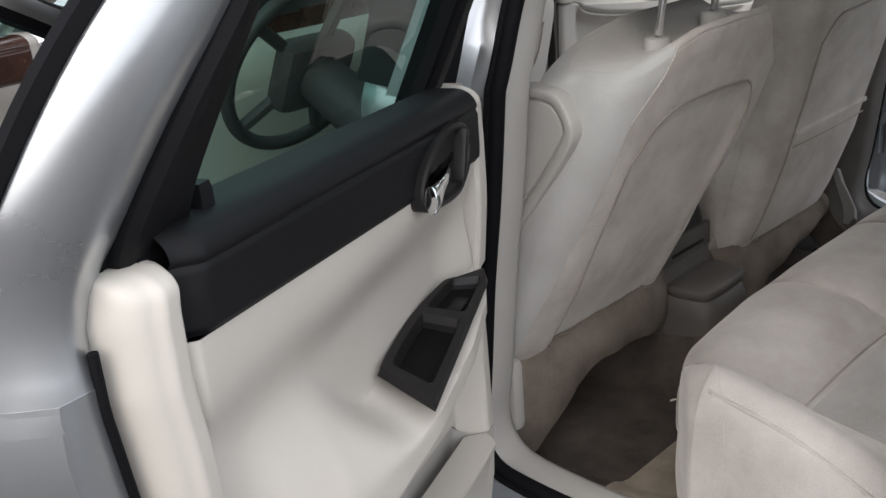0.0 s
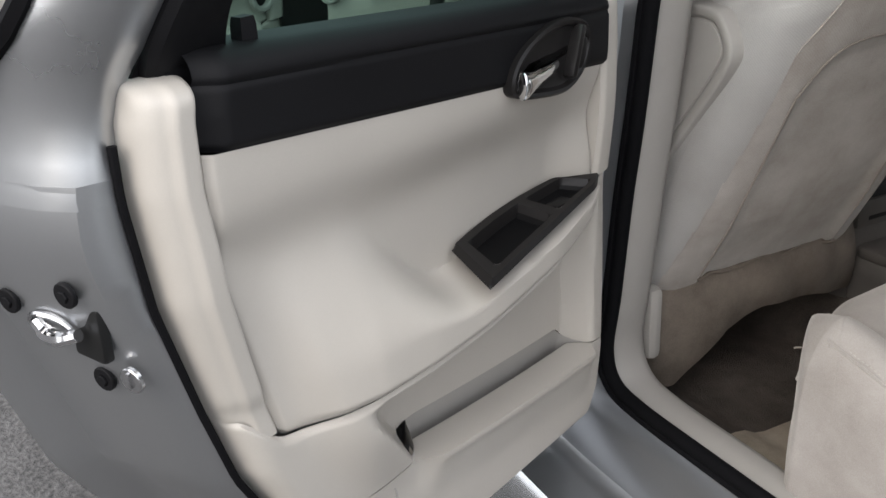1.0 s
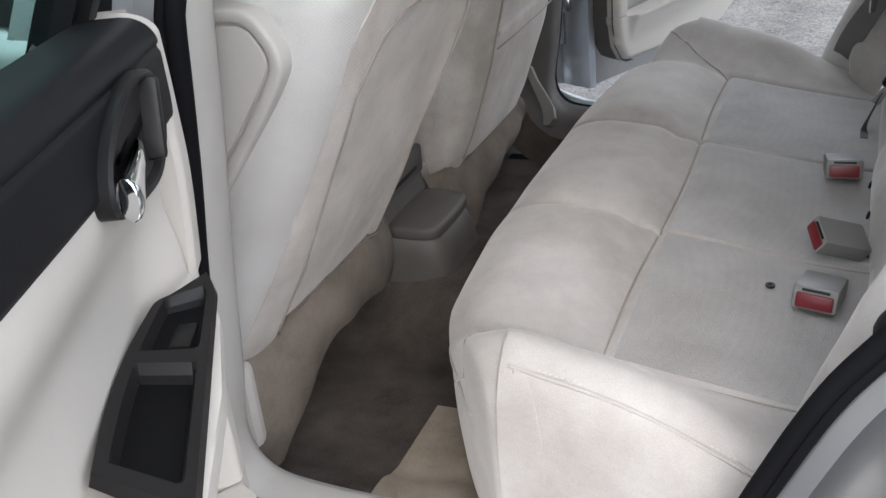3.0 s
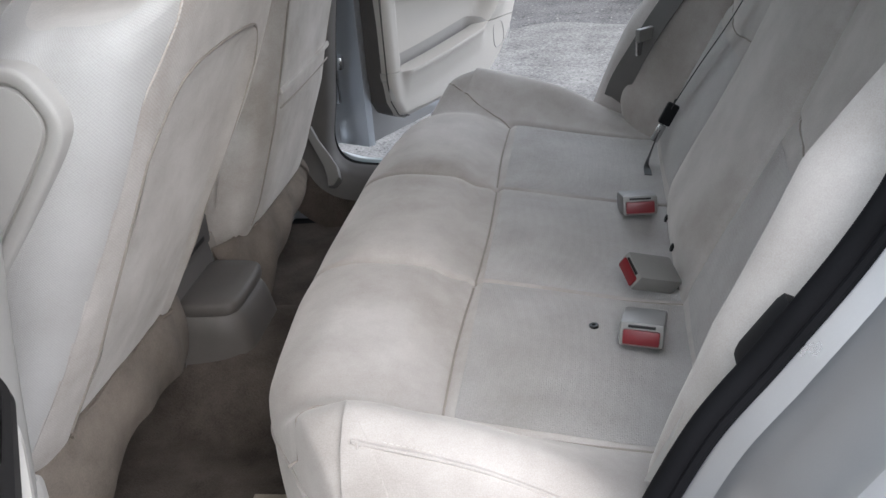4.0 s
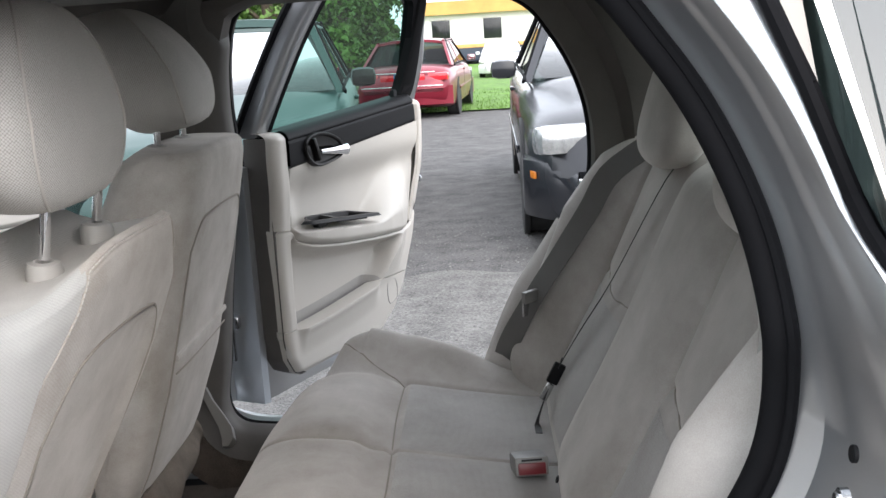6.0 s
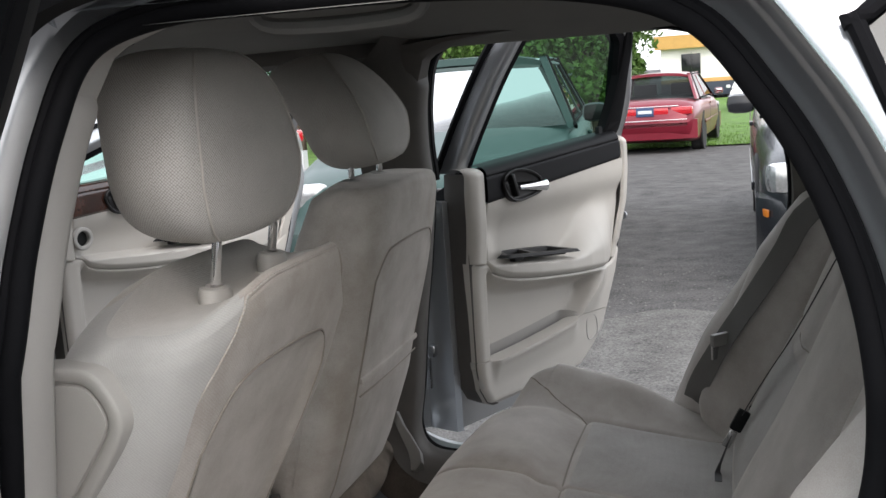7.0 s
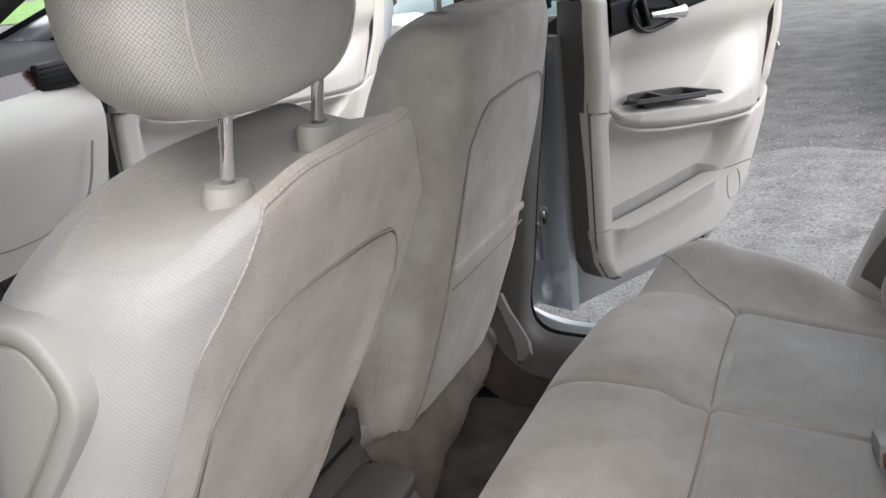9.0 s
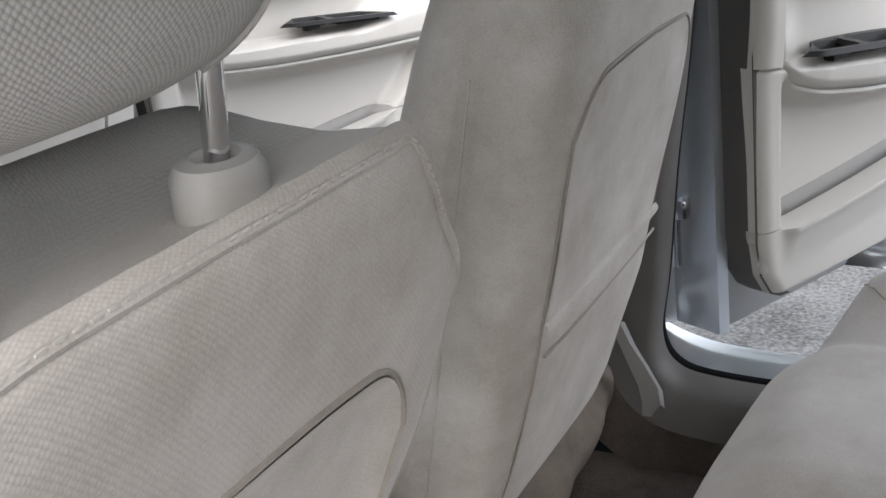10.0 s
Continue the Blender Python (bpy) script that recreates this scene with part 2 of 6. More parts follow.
def rounded(corners, k, cuts=3):
    """A polygon, counter-clockwise, moved in by k and its corners cut round."""
    p = np.array(corners, float)
    e = np.roll(p, -1, 0) - p
    n = np.column_stack([-e[:, 1], e[:, 0]]) / np.linalg.norm(e, axis=1)[:, None]
    m = n + np.roll(n, 1, 0)
    p = p + m * (k * 2 / np.sum(m * m, axis=1))[:, None]
    for _ in range(cuts):
        q = np.roll(p, -1, 0)
        p = np.stack([0.78 * p + 0.22 * q, 0.22 * p + 0.78 * q], 1).reshape(-1, 2)
    return p


def rbox(c, s, r=0.004, m=None):
    """A box with rounded edges."""
    bm = bmesh.new()
    bmesh.ops.create_cube(bm, size=1)
    bmesh.ops.scale(bm, vec=s, verts=bm.verts)
    if r:
        bmesh.ops.bevel(bm, geom=list(bm.edges), offset=min(r, 0.45 * min(s)), segments=2, profile=0.6, affect="EDGES")
    bm.verts.ensure_lookup_table()
    v = np.array([tuple(x.co) for x in bm.verts])
    fs = [tuple(x.index for x in f.verts) for f in bm.faces]
    bm.free()
    if m is not None:
        v = v @ np.array(m.to_3x3()).T
    return v + np.array(c), fs


def disc(c, axis, r, depth, n=24, inner=0.0):
    """A short round bar or ring with its face towards axis."""
    a = np.linspace(0, 2 * np.pi, n, endpoint=False)
    z = np.array(axis, float) / np.linalg.norm(axis)
    x = np.cross(z, (0, 0, 1) if abs(z[2]) < 0.9 else (1, 0, 0))
    x /= np.linalg.norm(x)
    y = np.cross(z, x)
    c = np.array(c, float)
    ring = lambda rr, h: c + rr * (np.cos(a)[:, None] * x + np.sin(a)[:, None] * y) + z * h
    e = min(depth, r) * 0.2
    if inner:
        return loft([ring(inner, -depth * 0.2), ring(inner, depth - e), ring(inner + e, depth), ring(r - e, depth), ring(r, depth - e), ring(r, 0)], False)
    return loft([ring(r, 0), ring(r, depth - e), ring(r - e, depth)])


def sm(a, b, x):
    t = np.clip((np.asarray(x, float) - a) / (b - a), 0, 1)
    return t * t * (3 - 2 * t)


def interp(x, pts):
    p = np.array(pts, float)
    return np.interp(x, p[:, 0], p[:, 1])


def stitches(kit, name, pts, r, gap, parent=None, label="row of pale thread stitches"):
    """A raised seam with short thread beads along it, one mesh."""
    p = np.array(pts, float)
    seg = np.r_[0, np.cumsum(np.linalg.norm(np.diff(p, axis=0), axis=1))]
    beads = []
    for s in np.arange(gap, seg[-1] - gap, gap):
        a = np.array([np.interp(s - gap * 0.32, seg, p[:, k]) for k in range(3)])
        b = np.array([np.interp(s + gap * 0.32, seg, p[:, k]) for k in range(3)])
        beads.append(tube([a, (a + b) / 2, b], [r * 0.6, r, r * 0.6], 5))
    return kit.part(name, join(*beads), THREAD, label, parent)

# ---- the body round the rear doors ----
# Door opening, in (x, z), alike on both sides of the car.
OPENING = [(0.004, 0.51), (0.017, 0.60), (0.035, 0.75), (0.055, 0.88), (0.073, 1.03), (0.078, 1.13), (0.094, 1.228), (0.124, 1.300), (0.20, 1.327), (0.31, 1.330),
           (0.45, 1.328), (0.58, 1.315), (0.66, 1.285), (0.71, 1.225), (0.745, 1.165), (0.772, 1.09), (0.782, 1.01), (0.775, 0.935),
           (0.745, 0.87), (0.69, 0.785), (0.64, 0.71), (0.59, 0.60), (0.555, 0.51), (0.50, 0.455), (0.40, 0.442), (0.22, 0.443), (0.085, 0.447), (0.025, 0.462)]
loop2 = spline(OPENING, 220, True)


def lean(z):
    """How far the body leans in towards the roof."""
    return 0.36 * np.clip(np.asarray(z) - 1.02, 0, None)


def band(kit, name, material, profile, label="", loop=loop2, upper=False, keep=None):
    """A strip swept round the opening; profile of (outwards, y) pairs, y towards the middle of the car positive."""
    rings = []
    for row in profile:
        d, y = row[0], row[1]
        if len(row) > 2:
            # third number: the offset to use round the rear pillar and roof
            far_w = sm(0.94, 1.05, loop[:, 1]) * sm(0.45, 0.60, loop[:, 0]) if upper else np.maximum(sm(0.50, 0.58, loop[:, 0]), sm(1.24, 1.30, loop[:, 1]))
            q = loop + (inset(loop, -1.0) - loop) * (d + (row[2] - d) * far_w)[:, None]
        else:
            q = inset(loop, -d)
        if name in ("door_jamb", "outer_skin"):
            # the sill is a flat step
            low = (1 - sm(0.445, 0.50, loop[:, 1]))[:, None]
            q = q + (loop - q) * low * (0.5 if d <= 0.1105 else 0.055 / d)
        q[:, 0] = np.maximum(q[:, 0], -0.135)
        yy_ = y + (-0.69 + (y + 0.69) * 0.42 - y) * sm(1.03, 1.13, q[:, 1]) if upper else y
        if name == "door_jamb":
            # no outer flange on the middle pillar, which the doors cover
            yy_ = yy_ + (np.maximum(yy_, -0.80) - yy_) * (1 - sm(0.15, 0.30, loop[:, 0])) * sm(0.47, 0.52, loop[:, 1])
        rings.append(np.column_stack([q[:, 0], yy_ + lean(q[:, 1]), q[:, 1]]))
    v, fs = grid(np.array(rings), False, True)
    if keep is not None:
        n = len(loop)
        fs = [q for q in fs if keep(*loop[min(i % n for i in q)])]
    return kit.part(name, (v, fs), material, label)


def body_side(side):
    near = side < 0
    k = Kit("car_body_side", flip=1 if near else -1, kind="structure", category="car body",
            label="silver car body side with rubber-sealed rear door opening")
    # far-side trim and pillar covers carry their shade in a darker plastic
    band(k, "trim_ring", TRIM if near else SCUFFED_SHADED, [(0.012, -0.672, 0.012), (0.0, -0.671, 0.006), (-0.004, -0.664, 0.010), (-0.004, -0.626, 0.04), (0.004, -0.611, 0.05), (0.022, -0.600, 0.06), (0.05, -0.588, 0.07)], "warm grey plastic trim round the opening")
    band(k, "trim_return", TRIM if near else SCUFFED_SHADED, [(0.05, -0.588, 0.07), (0.12, -0.576, 0.08)], keep=lambda x, z: z >= 0.50)
    band(k, "carpet_edge", CARPET, [(0.05, -0.588, 0.07), (0.12, -0.576, 0.08)], "taupe carpet turned up at the sill", keep=lambda x, z: z < 0.50)
    q = inset(loop2, 0.003 if near else -0.008)
    k.part("door_seal", tube(np.column_stack([q[:, 0], -0.684 + lean(q[:, 1]), q[:, 1]]), 0.0105 if near else 0.009, 12, True, up=(0, 1, 0)), RUBBER, "black rubber door seal")
    q = inset(loop2, -0.006 if near else -0.014)
    k.part("seal_lip", tube(np.column_stack([q[:, 0], -0.692 + lean(q[:, 1]), q[:, 1]]), 0.0055, 8, True, up=(0, 1, 0)), RUBBER, "black rubber seal lip")
    band(k, "door_jamb", JAMB, [(0.012, -0.69, 0.010), (0.030, -0.70, 0.016), (0.040, -0.725, 0.022), (0.05, -0.77, 0.027), (0.062, -0.79, 0.029), (0.085, -0.797, 0.031), (0.098, -0.81, 0.033), (0.104, -0.85, 0.036), (0.11, -0.865, 0.039)], "silver painted door jamb", upper=True)
    band(k, "outer_skin", SILVER, [(0.1105, -0.866, 0.0395), (0.122, -0.874, 0.046), (0.16, -0.878, 0.060), (0.24, -0.876, 0.10), (0.36, -0.868, 0.20)], "silver painted outer skin", upper=True, keep=lambda x, z: not (x < 0.30 and z > 0.50))
    band(k, "pillar_applique", BLACK, [(0.030, -0.742), (0.014, -0.750), (0.016, -0.775), (0.040, -0.802), (0.080, -0.812), (0.125, -0.812), (0.135, -0.80)], "black applique outside the middle pillar", keep=lambda x, z: x < 0.30 and z > 1.03)
    band(k, "pillar_front", JAMB, [(0.109, -0.799), (0.128, -0.795), (0.136, -0.77), (0.137, -0.63)], "silver painted front side of the middle pillar", keep=lambda x, z: x < 0.20 and z > 0.50)
    # striker pin on the rear face of the jamb
    c = np.array([0.802, -0.768, 0.915])
    pl = [(c[0], c[1] + 0.012 * math.cos(a), c[2] + 0.026 * math.sin(a)) for a in np.linspace(0, 2 * np.pi, 20, endpoint=False)]
    plate = loft([np.array(pl), np.array(pl) + (-0.006, 0, 0)])
    st = k.part("striker_plate", plate, STEEL, "steel door striker plate")
    k.part("striker_pin", tube([c + (-0.004, 0.0, 0.0), c + (-0.012, 0.0, 0.0), c + (-0.024, 0.0, 0.002)], [0.0055, 0.005, 0.0055], 12), STEEL, "steel striker pin", st)
    k.part("striker_hook", rbox(c + np.array((-0.027, 0.003, 0.003)), (0.010, 0.019, 0.015), 0.004), STEEL, "steel striker head", st)
    for s in (-0.018, 0.018):
        k.part("bolt", disc(c + np.array((-0.006, 0, s)), (-1, 0, 0), 0.005, 0.003, 12), STEEL, parent=st)
    k.part("rubber_plug", disc((0.803, -0.777, 0.968), (-1, 0, 0.1), 0.006, 0.003, 14), BLACK)
    # bump stop beside the seat
    k.part("bump_stop", rbox((0.694, -0.660, 0.784), (0.026, 0.038, 0.068), 0.011, Matrix.Rotation(radians(35), 3, "Y")), BLACK, "black rubber bump stop")
    # upper body at the rear pillar: pane with black surround and bright strip
    o = np.array([(0.763, 1.268), (0.788, 1.200), (0.810, 1.13), (0.832, 1.055), (1.12, 1.062), (1.10, 1.20), (1.0, 1.285), (0.80, 1.297)])
    o = spline(np.repeat(o, 2, 0), 60, True)
    pane = np.column_stack([o[:, 0], -0.779 - 0.075 * (1 - sm(1.03, 1.13, o[:, 1])) + lean(o[:, 1]), o[:, 1]])
    fr = k.part("quarter_window", tube(pane, 0.0065, 8, True, up=(0, 1, 0)), RUBBER, "black framed rear quarter window")
    k.part("pane", (pane + (0, 0.004, 0), [tuple(range(len(pane)))]), DARKPANE, "dark glass pane", fr, smooth=False)
    k.part("bright_strip", tube([(0.832, -0.868, 1.026), (0.97, -0.868, 1.036), (1.12, -0.866, 1.040)], 0.009, 8), CHROME, "bright strip under the pane", fr)
    # inside: B-pillar cover split by a joint, rear pillar cover
    for nm, z0, z1 in (("pillar_cover_lower", 0.43, 1.034), ("pillar_cover_upper", 1.037, 1.335)):
        zs = np.linspace(z0, z1, 30)
        xr = interp(zs, [(p[1], p[0] - 0.004) for p in OPENING[:10]])
        xr = np.where(zs < 0.51, 0.0, xr)
        rings = []
        for z, x1 in zip(zs, xr):
            y = float(lean(z))
            x0 = x1 - 0.13
            rings.append([(x0, -0.66 + y, z), (x0, -0.622 + y, z), (x0 + 0.02, -0.608 + y, z), (x1 - 0.03, -0.608 + y, z), (x1 - 0.006, -0.618 + y, z), (x1 - 0.002, -0.66 + y, z)])
        k.part(nm, loft(rings), TRIM if near else SCUFFED_SHADED, "warm grey pillar cover")
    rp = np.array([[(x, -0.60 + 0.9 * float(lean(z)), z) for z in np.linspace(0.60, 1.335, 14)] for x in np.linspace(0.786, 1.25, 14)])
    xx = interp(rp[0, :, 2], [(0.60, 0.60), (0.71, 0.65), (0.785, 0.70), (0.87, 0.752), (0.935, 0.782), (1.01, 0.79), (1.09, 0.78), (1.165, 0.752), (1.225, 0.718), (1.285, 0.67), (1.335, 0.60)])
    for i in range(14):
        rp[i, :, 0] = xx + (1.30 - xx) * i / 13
    k.part("rear_pillar_cover", grid(rp), TRIM if near else SCUFFED_SHADED, "grey rear pillar cover")
    # sill plate outside and rocker
    k.part("front_sill", loft([[(x, -0.86, 0.40), (x, -0.66, 0.41), (x, -0.58, 0.43), (x, -0.56, 0.34), (x, -0.86, 0.22)] for x in np.linspace(-1.15, -0.13, 6)]), JAMB)
    k.part("sill_step", loft([[(x, -0.765, 0.4155), (x, -0.70, 0.4255), (x, -0.70, 0.417), (x, -0.765, 0.407)] for x in np.linspace(0.0, 0.5, 6)]), STEEL, "ribbed steel tread strip")
    # front pillar, roof rail over the front door
    rail = spline([(-1.45, -0.74, 0.98), (-1.05, -0.68, 1.18), (-0.72, -0.62, 1.305), (-0.4, -0.585, 1.345), (0.1, -0.57, 1.352)], 30)
    k.part("front_pillar", tube(rail, 0.040, 10, flat=0.8), SILVER, "silver front pillar")
    k.part("front_pillar_cover", tube(rail + (0.02, 0.035, -0.02), 0.034, 8, flat=0.8), TRIM if near else SCUFFED_SHADED, "grey front pillar cover")
    # belt anchor on the pillar
    a = np.array([0.0, -0.583, 1.20])
    bs = k.part("belt_guide", rbox(a + (0, 0.01, 0.03), (0.035, 0.02, 0.09), 0.008), TRIM, "grey belt height adjuster")
    k.part("belt_ring", tube([a + (0.018 * math.cos(t), 0.03, -0.03 + 0.03 * math.sin(t)) for t in np.linspace(0, 2 * np.pi, 18, endpoint=False)], 0.006, 6, True, up=(0, 1, 0)), STEEL, "metal belt ring", bs)
    w = 0.022
    k.part("front_belt", join(*[loft([[(x - w, y, z), (x + w, y, z), (x + w, y + 0.0015, z), (x - w, y + 0.0015, z)] for x, y, z in spline([a + (0, 0.034, -0.03), (-0.05, -0.585, 0.95), (-0.075, -0.598, 0.66)], 8)])]), BELT, "grey front seat belt")
    # check strap by the hinge
    k.part("check_strap", rbox((-0.010, -0.80, 0.60), (0.012, 0.012, 0.10), 0.003), STEEL, "steel door check strap")
    k.part("hinge", rbox((0.0, -0.805, 0.64), (0.02, 0.03, 0.03), 0.006), STEEL, "steel hinge bolt")
    k.part("hinge", rbox((0.015, -0.805, 0.95), (0.025, 0.04, 0.05), 0.006), JAMB)
    return k


body_side(-1)
body_side(1)

# roof, headliner, floor
xs = np.linspace(-0.75, 1.12, 30)
ys = np.linspace(-0.585, 0.585, 30)
single("roof", grid(np.array([[(x, y, 1.425 - 0.10 * (abs(y) / 0.6) ** 4 - 0.12 * max(0, -0.3 - x) ** 1.5 - 0.10 * max(0, x - 0.8)) for y in ys] for x in xs])), SILVER, "silver painted car roof over the cabin", "car roof", kind="structure")
single("ceiling", rev(grid(np.array([[(x, y, 1.368 - 0.055 * (abs(y) / 0.6) ** 3 - 0.10 * max(0, -0.3 - x) ** 1.5 - 0.08 * max(0, x - 0.8)) for y in ys] for x in xs]))), HEADLINER, "grey felt headliner", "headliner", kind="structure")
hl = Kit("roof_console", label="dark grey overhead lamp and sun visors on the headliner", category="roof console")
hl.part("lamp_housing", rbox((-0.30, 0.0, 1.352), (0.16, 0.12, 0.025), 0.008), DASHBLACK, "dark overhead lamp housing")
hl.part("grab_handle", tube(spline([(0.25, -0.50, 1.335), (0.27, -0.49, 1.312), (0.40, -0.49, 1.312), (0.42, -0.50, 1.335)], 16), 0.008, 8), HEADLINER, "grey grab handle")
for s in (-1, 1):
    hl.part("sun_visor", rbox((-0.58, s * 0.30, 1.325), (0.16, 0.34, 0.016), 0.007, Matrix.Rotation(radians(20), 3, "Y")), HEADLINER, "folded grey sun visor")


def floor_z(x, y):
    tun = 0.10 * (1 - sm(0.07, 0.17, np.abs(y)))
    base = 0.325 + 0.02 * sm(0.45, 0.50, np.abs(y))
    return base + tun


fx, fy = np.linspace(-1.35, 0.75, 70), np.linspace(-0.60, 0.60, 70)
single("floor", grid(np.array([[(x, y, float(floor_z(x, y)) + 0.003 * noise.noise((x * 9, y * 9, 0))) for y in fy] for x in fx])), CARPET, "worn taupe carpet on the cabin floor", "carpet", kind="structure")
single("heel_pad", grid(np.array([[(x, y, float(floor_z(x, y)) + 0.012 + 0.1 * max(0, x - 0.14)) for y in np.linspace(-0.57, -0.30, 14)] for x in np.linspace(0.10, 0.30, 12)])), MATTAN, "stained tan strip of carpet below the rear seat", "carpet strip", kind="structure")
single("underbody", rbox((0.0, 0, 0.27), (2.9, 1.5, 0.06), 0.02), RUBBER, "black car underbody", "underbody", kind="structure")
single("parcel_shelf", rbox((1.36, 0, 0.985), (0.78, 1.20, 0.05), 0.015), GREYKNIT, "grey felt parcel shelf behind the rear seat", "parcel shelf", kind="structure")
single("rear_window", (np.array([(1.13, -0.52, 1.345), (1.13, 0.52, 1.345), (1.76, 0.62, 1.04), (1.76, -0.62, 1.04)]), [(0, 1, 2, 3)]), REARPANE, "tinted rear window of the car", "window", kind="structure", smooth=False)
single("windscreen", grid(np.array([[(-1.48 + 0.75 * s - 0.10 * (1 - (y / 0.66) ** 2), y * (1 - 0.15 * s), 0.99 + 0.335 * s ** 0.85) for y in np.linspace(-0.68, 0.68, 13)] for s in np.linspace(0, 1, 8)])), CLEARPANE, "curved clear windscreen", "windscreen", kind="structure")
single("bonnet", grid(np.array([[(x, y, 0.985 - 0.06 * (abs(y) / 0.8) ** 3 - 0.10 * ((-1.45 - x) / 1.0) ** 1.4 if x < -1.45 else 0.985 - 0.06 * (abs(y) / 0.8) ** 3) for y in np.linspace(-0.80, 0.80, 17)] for x in np.linspace(-2.5, -1.45, 12)])), SILVER, "silver painted car bonnet", "bonnet", kind="structure")
for s in (-1, 1):
    single("front_wing", loft([[(x, s * 0.74, 0.96 - 0.08 * t), (x, s * (0.86 + 0.02 * math.sin(3 * t)), 0.90 - 0.08 * t), (x, s * 0.89, 0.70), (x, s * 0.86, 0.30), (x, s * 0.74, 0.30)] for t, x in zip(np.linspace(1, 0, 10), np.linspace(-2.5, -1.16, 10))]), SILVER, "silver painted front wing", "front wing", kind="structure")
    single("rear_wing", loft([[(x, s * 0.62, 1.03), (x, s * 0.86, 1.0), (x, s * 0.885, 0.75), (x, s * 0.86, 0.32), (x, s * 0.7, 0.32)] for x in np.linspace(1.10, 2.3, 8)]), SILVER, "silver painted rear wing", "rear wing", kind="structure")
single("boot_lid", rbox((2.03, 0, 0.99), (0.55, 1.30, 0.06), 0.02), SILVER, "silver painted boot lid", "boot lid", kind="structure")
single("bulkhead", rbox((-1.42, 0, 0.62), (0.06, 1.42, 0.62), 0.02), DASHBLACK, "dark bulkhead below the dashboard", "bulkhead", kind="structure")

# ---- doors ----


def car_door(name, side, angle, hinge, label, stretch=1.0, front=False):
    """A car door seen from inside; u from the hinge outwards, w towards the cabin, z up."""
    a = radians(angle)
    e, n = Vector((math.sin(a), side * math.cos(a), 0)), Vector((math.cos(a), -side * math.sin(a), 0))
    f = 1 if side < 0 else -1
    m = Matrix.Identity(4)
    for i in range(3):
        m[i][0], m[i][1], m[i][3] = e[i], f * n[i], hinge[i]
    k = Kit(name, m, f, label, "car door", group="car doors")
    S = stretch

    def ul(z):
        return S * interp(z, [(0.50, 0.34), (0.52, 0.41), (0.56, 0.475), (0.62, 0.53), (0.73, 0.590), (0.81, 0.616), (0.91, 0.644), (1.0, 0.656), (1.05, 0.656), (1.10, 0.648)])

    def uh(z):
        return interp(z, [(0.50, 0.06), (0.515, 0.03), (0.55, 0.008), (0.60, 0.0), (1.0, 0.0), (1.05, 0.004), (1.075, 0.02), (1.09, 0.045)])

    AX, AZ = spline([(0.0, 0.845), (0.045, 0.838), (0.058, 0.816), (0.085, 0.803), (0.12, 0.794), (0.19, 0.783), (0.31, 0.770), (0.40, 0.762), (0.47, 0.756), (0.53, 0.753), (0.56, 0.757), (0.575, 0.768), (0.60, 0.79)], 90).T
    zblk = lambda u: 0.972 + 0.085 * u / S
    ztop = lambda u: 1.056 + 0.066 * u / S
    raise_ = 0.030 if front else 0.0
    zarm = lambda u: np.interp(u / S, AX, AZ) + raise_
    lip = lambda u: 0.615 + 0.030 * (np.clip(u / S, 0, 0.40) / 0.40) ** 1.6 - 0.05 * np.clip(u / S - 0.40, 0, 1)
    slot = lambda u: lip(u) + 0.0025 + 0.021 * sm(0.045, 0.075, u / S) * np.sqrt(np.clip(1 - (np.clip(u / S - 0.34, 0, 0.055) / 0.055) ** 2, 0, 1))
    UH = 0.046
    uin = lambda z: ul(z) - 0.040 * S
    FACE = lambda u: interp(u / S, [(0.0, 0.114), (0.05, 0.126), (0.10, 0.142), (0.19, 0.156), (0.31, 0.162), (0.40, 0.158), (0.47, 0.148), (0.53, 0.130), (0.56, 0.117), (0.58, 0.110), (0.62, 0.106)])

    def skin(u, z):
        """Height of the trim over the door's own plane."""
        w = 0.112 + 0.012 * sm(0.90, 1.0, z) - 0.008 * sm(0.86, 0.92, z) * (1 - sm(0.92, 0.98, z))
        side_drop = np.minimum(np.clip(u - uh(z), 0, 1), np.clip(ul(z) - u, 0, 1))
        w = w - 0.026 * (1 - np.sqrt(np.clip(1 - (1 - np.clip(side_drop / 0.022, 0, 1)) ** 2, 0, 1)))
        return w - 0.025 * (1 - sm(0.0, 0.02, z - 0.50))

    def edge_strip(u, z):
        d = np.minimum(np.clip(u - uh(z), 0, 1), np.clip(ul(z) - u, 0, 1))
        return 0.112 + 0.012 * sm(0.78, 0.95, z) - 0.026 * (1 - np.sqrt(np.clip(1 - (1 - np.clip(d / 0.022, 0, 1)) ** 2, 0, 1)))

    def crease(d, w=0.0035):
        return np.exp(-(d / w) ** 2)

    def upper(u, z):
        za, v = zarm(u), u / S
        t = sm(0.31, 0.52, v)
        w = skin(u, z) - 0.024 * (1 - sm(0.86, 0.965, z)) * sm(UH, 0.12, u) * (1 - 0.7 * t)
        z0 = raise_ + 0.838 - 0.105 * np.minimum(v, 0.5) + 0.012 * sm(0.34, 0.44, v)
        ramp = 1 - sm(z0, z0 + 0.013 + 0.15 * t, z)
        w = w * (1 - ramp) + (FACE(u) - 0.010 * (1 - sm(0.0, 0.016, z - za))) * ramp
        g = (1 - sm(0.0, 0.06, uin(z) - u)) * (1 - sm(0.90, 0.97, z))
        w = w * (1 - g) + 0.108 * g
        return w - 0.006 * crease(z - za) - 0.006 * crease(u - UH) - 0.006 * crease(uin(z) - u)

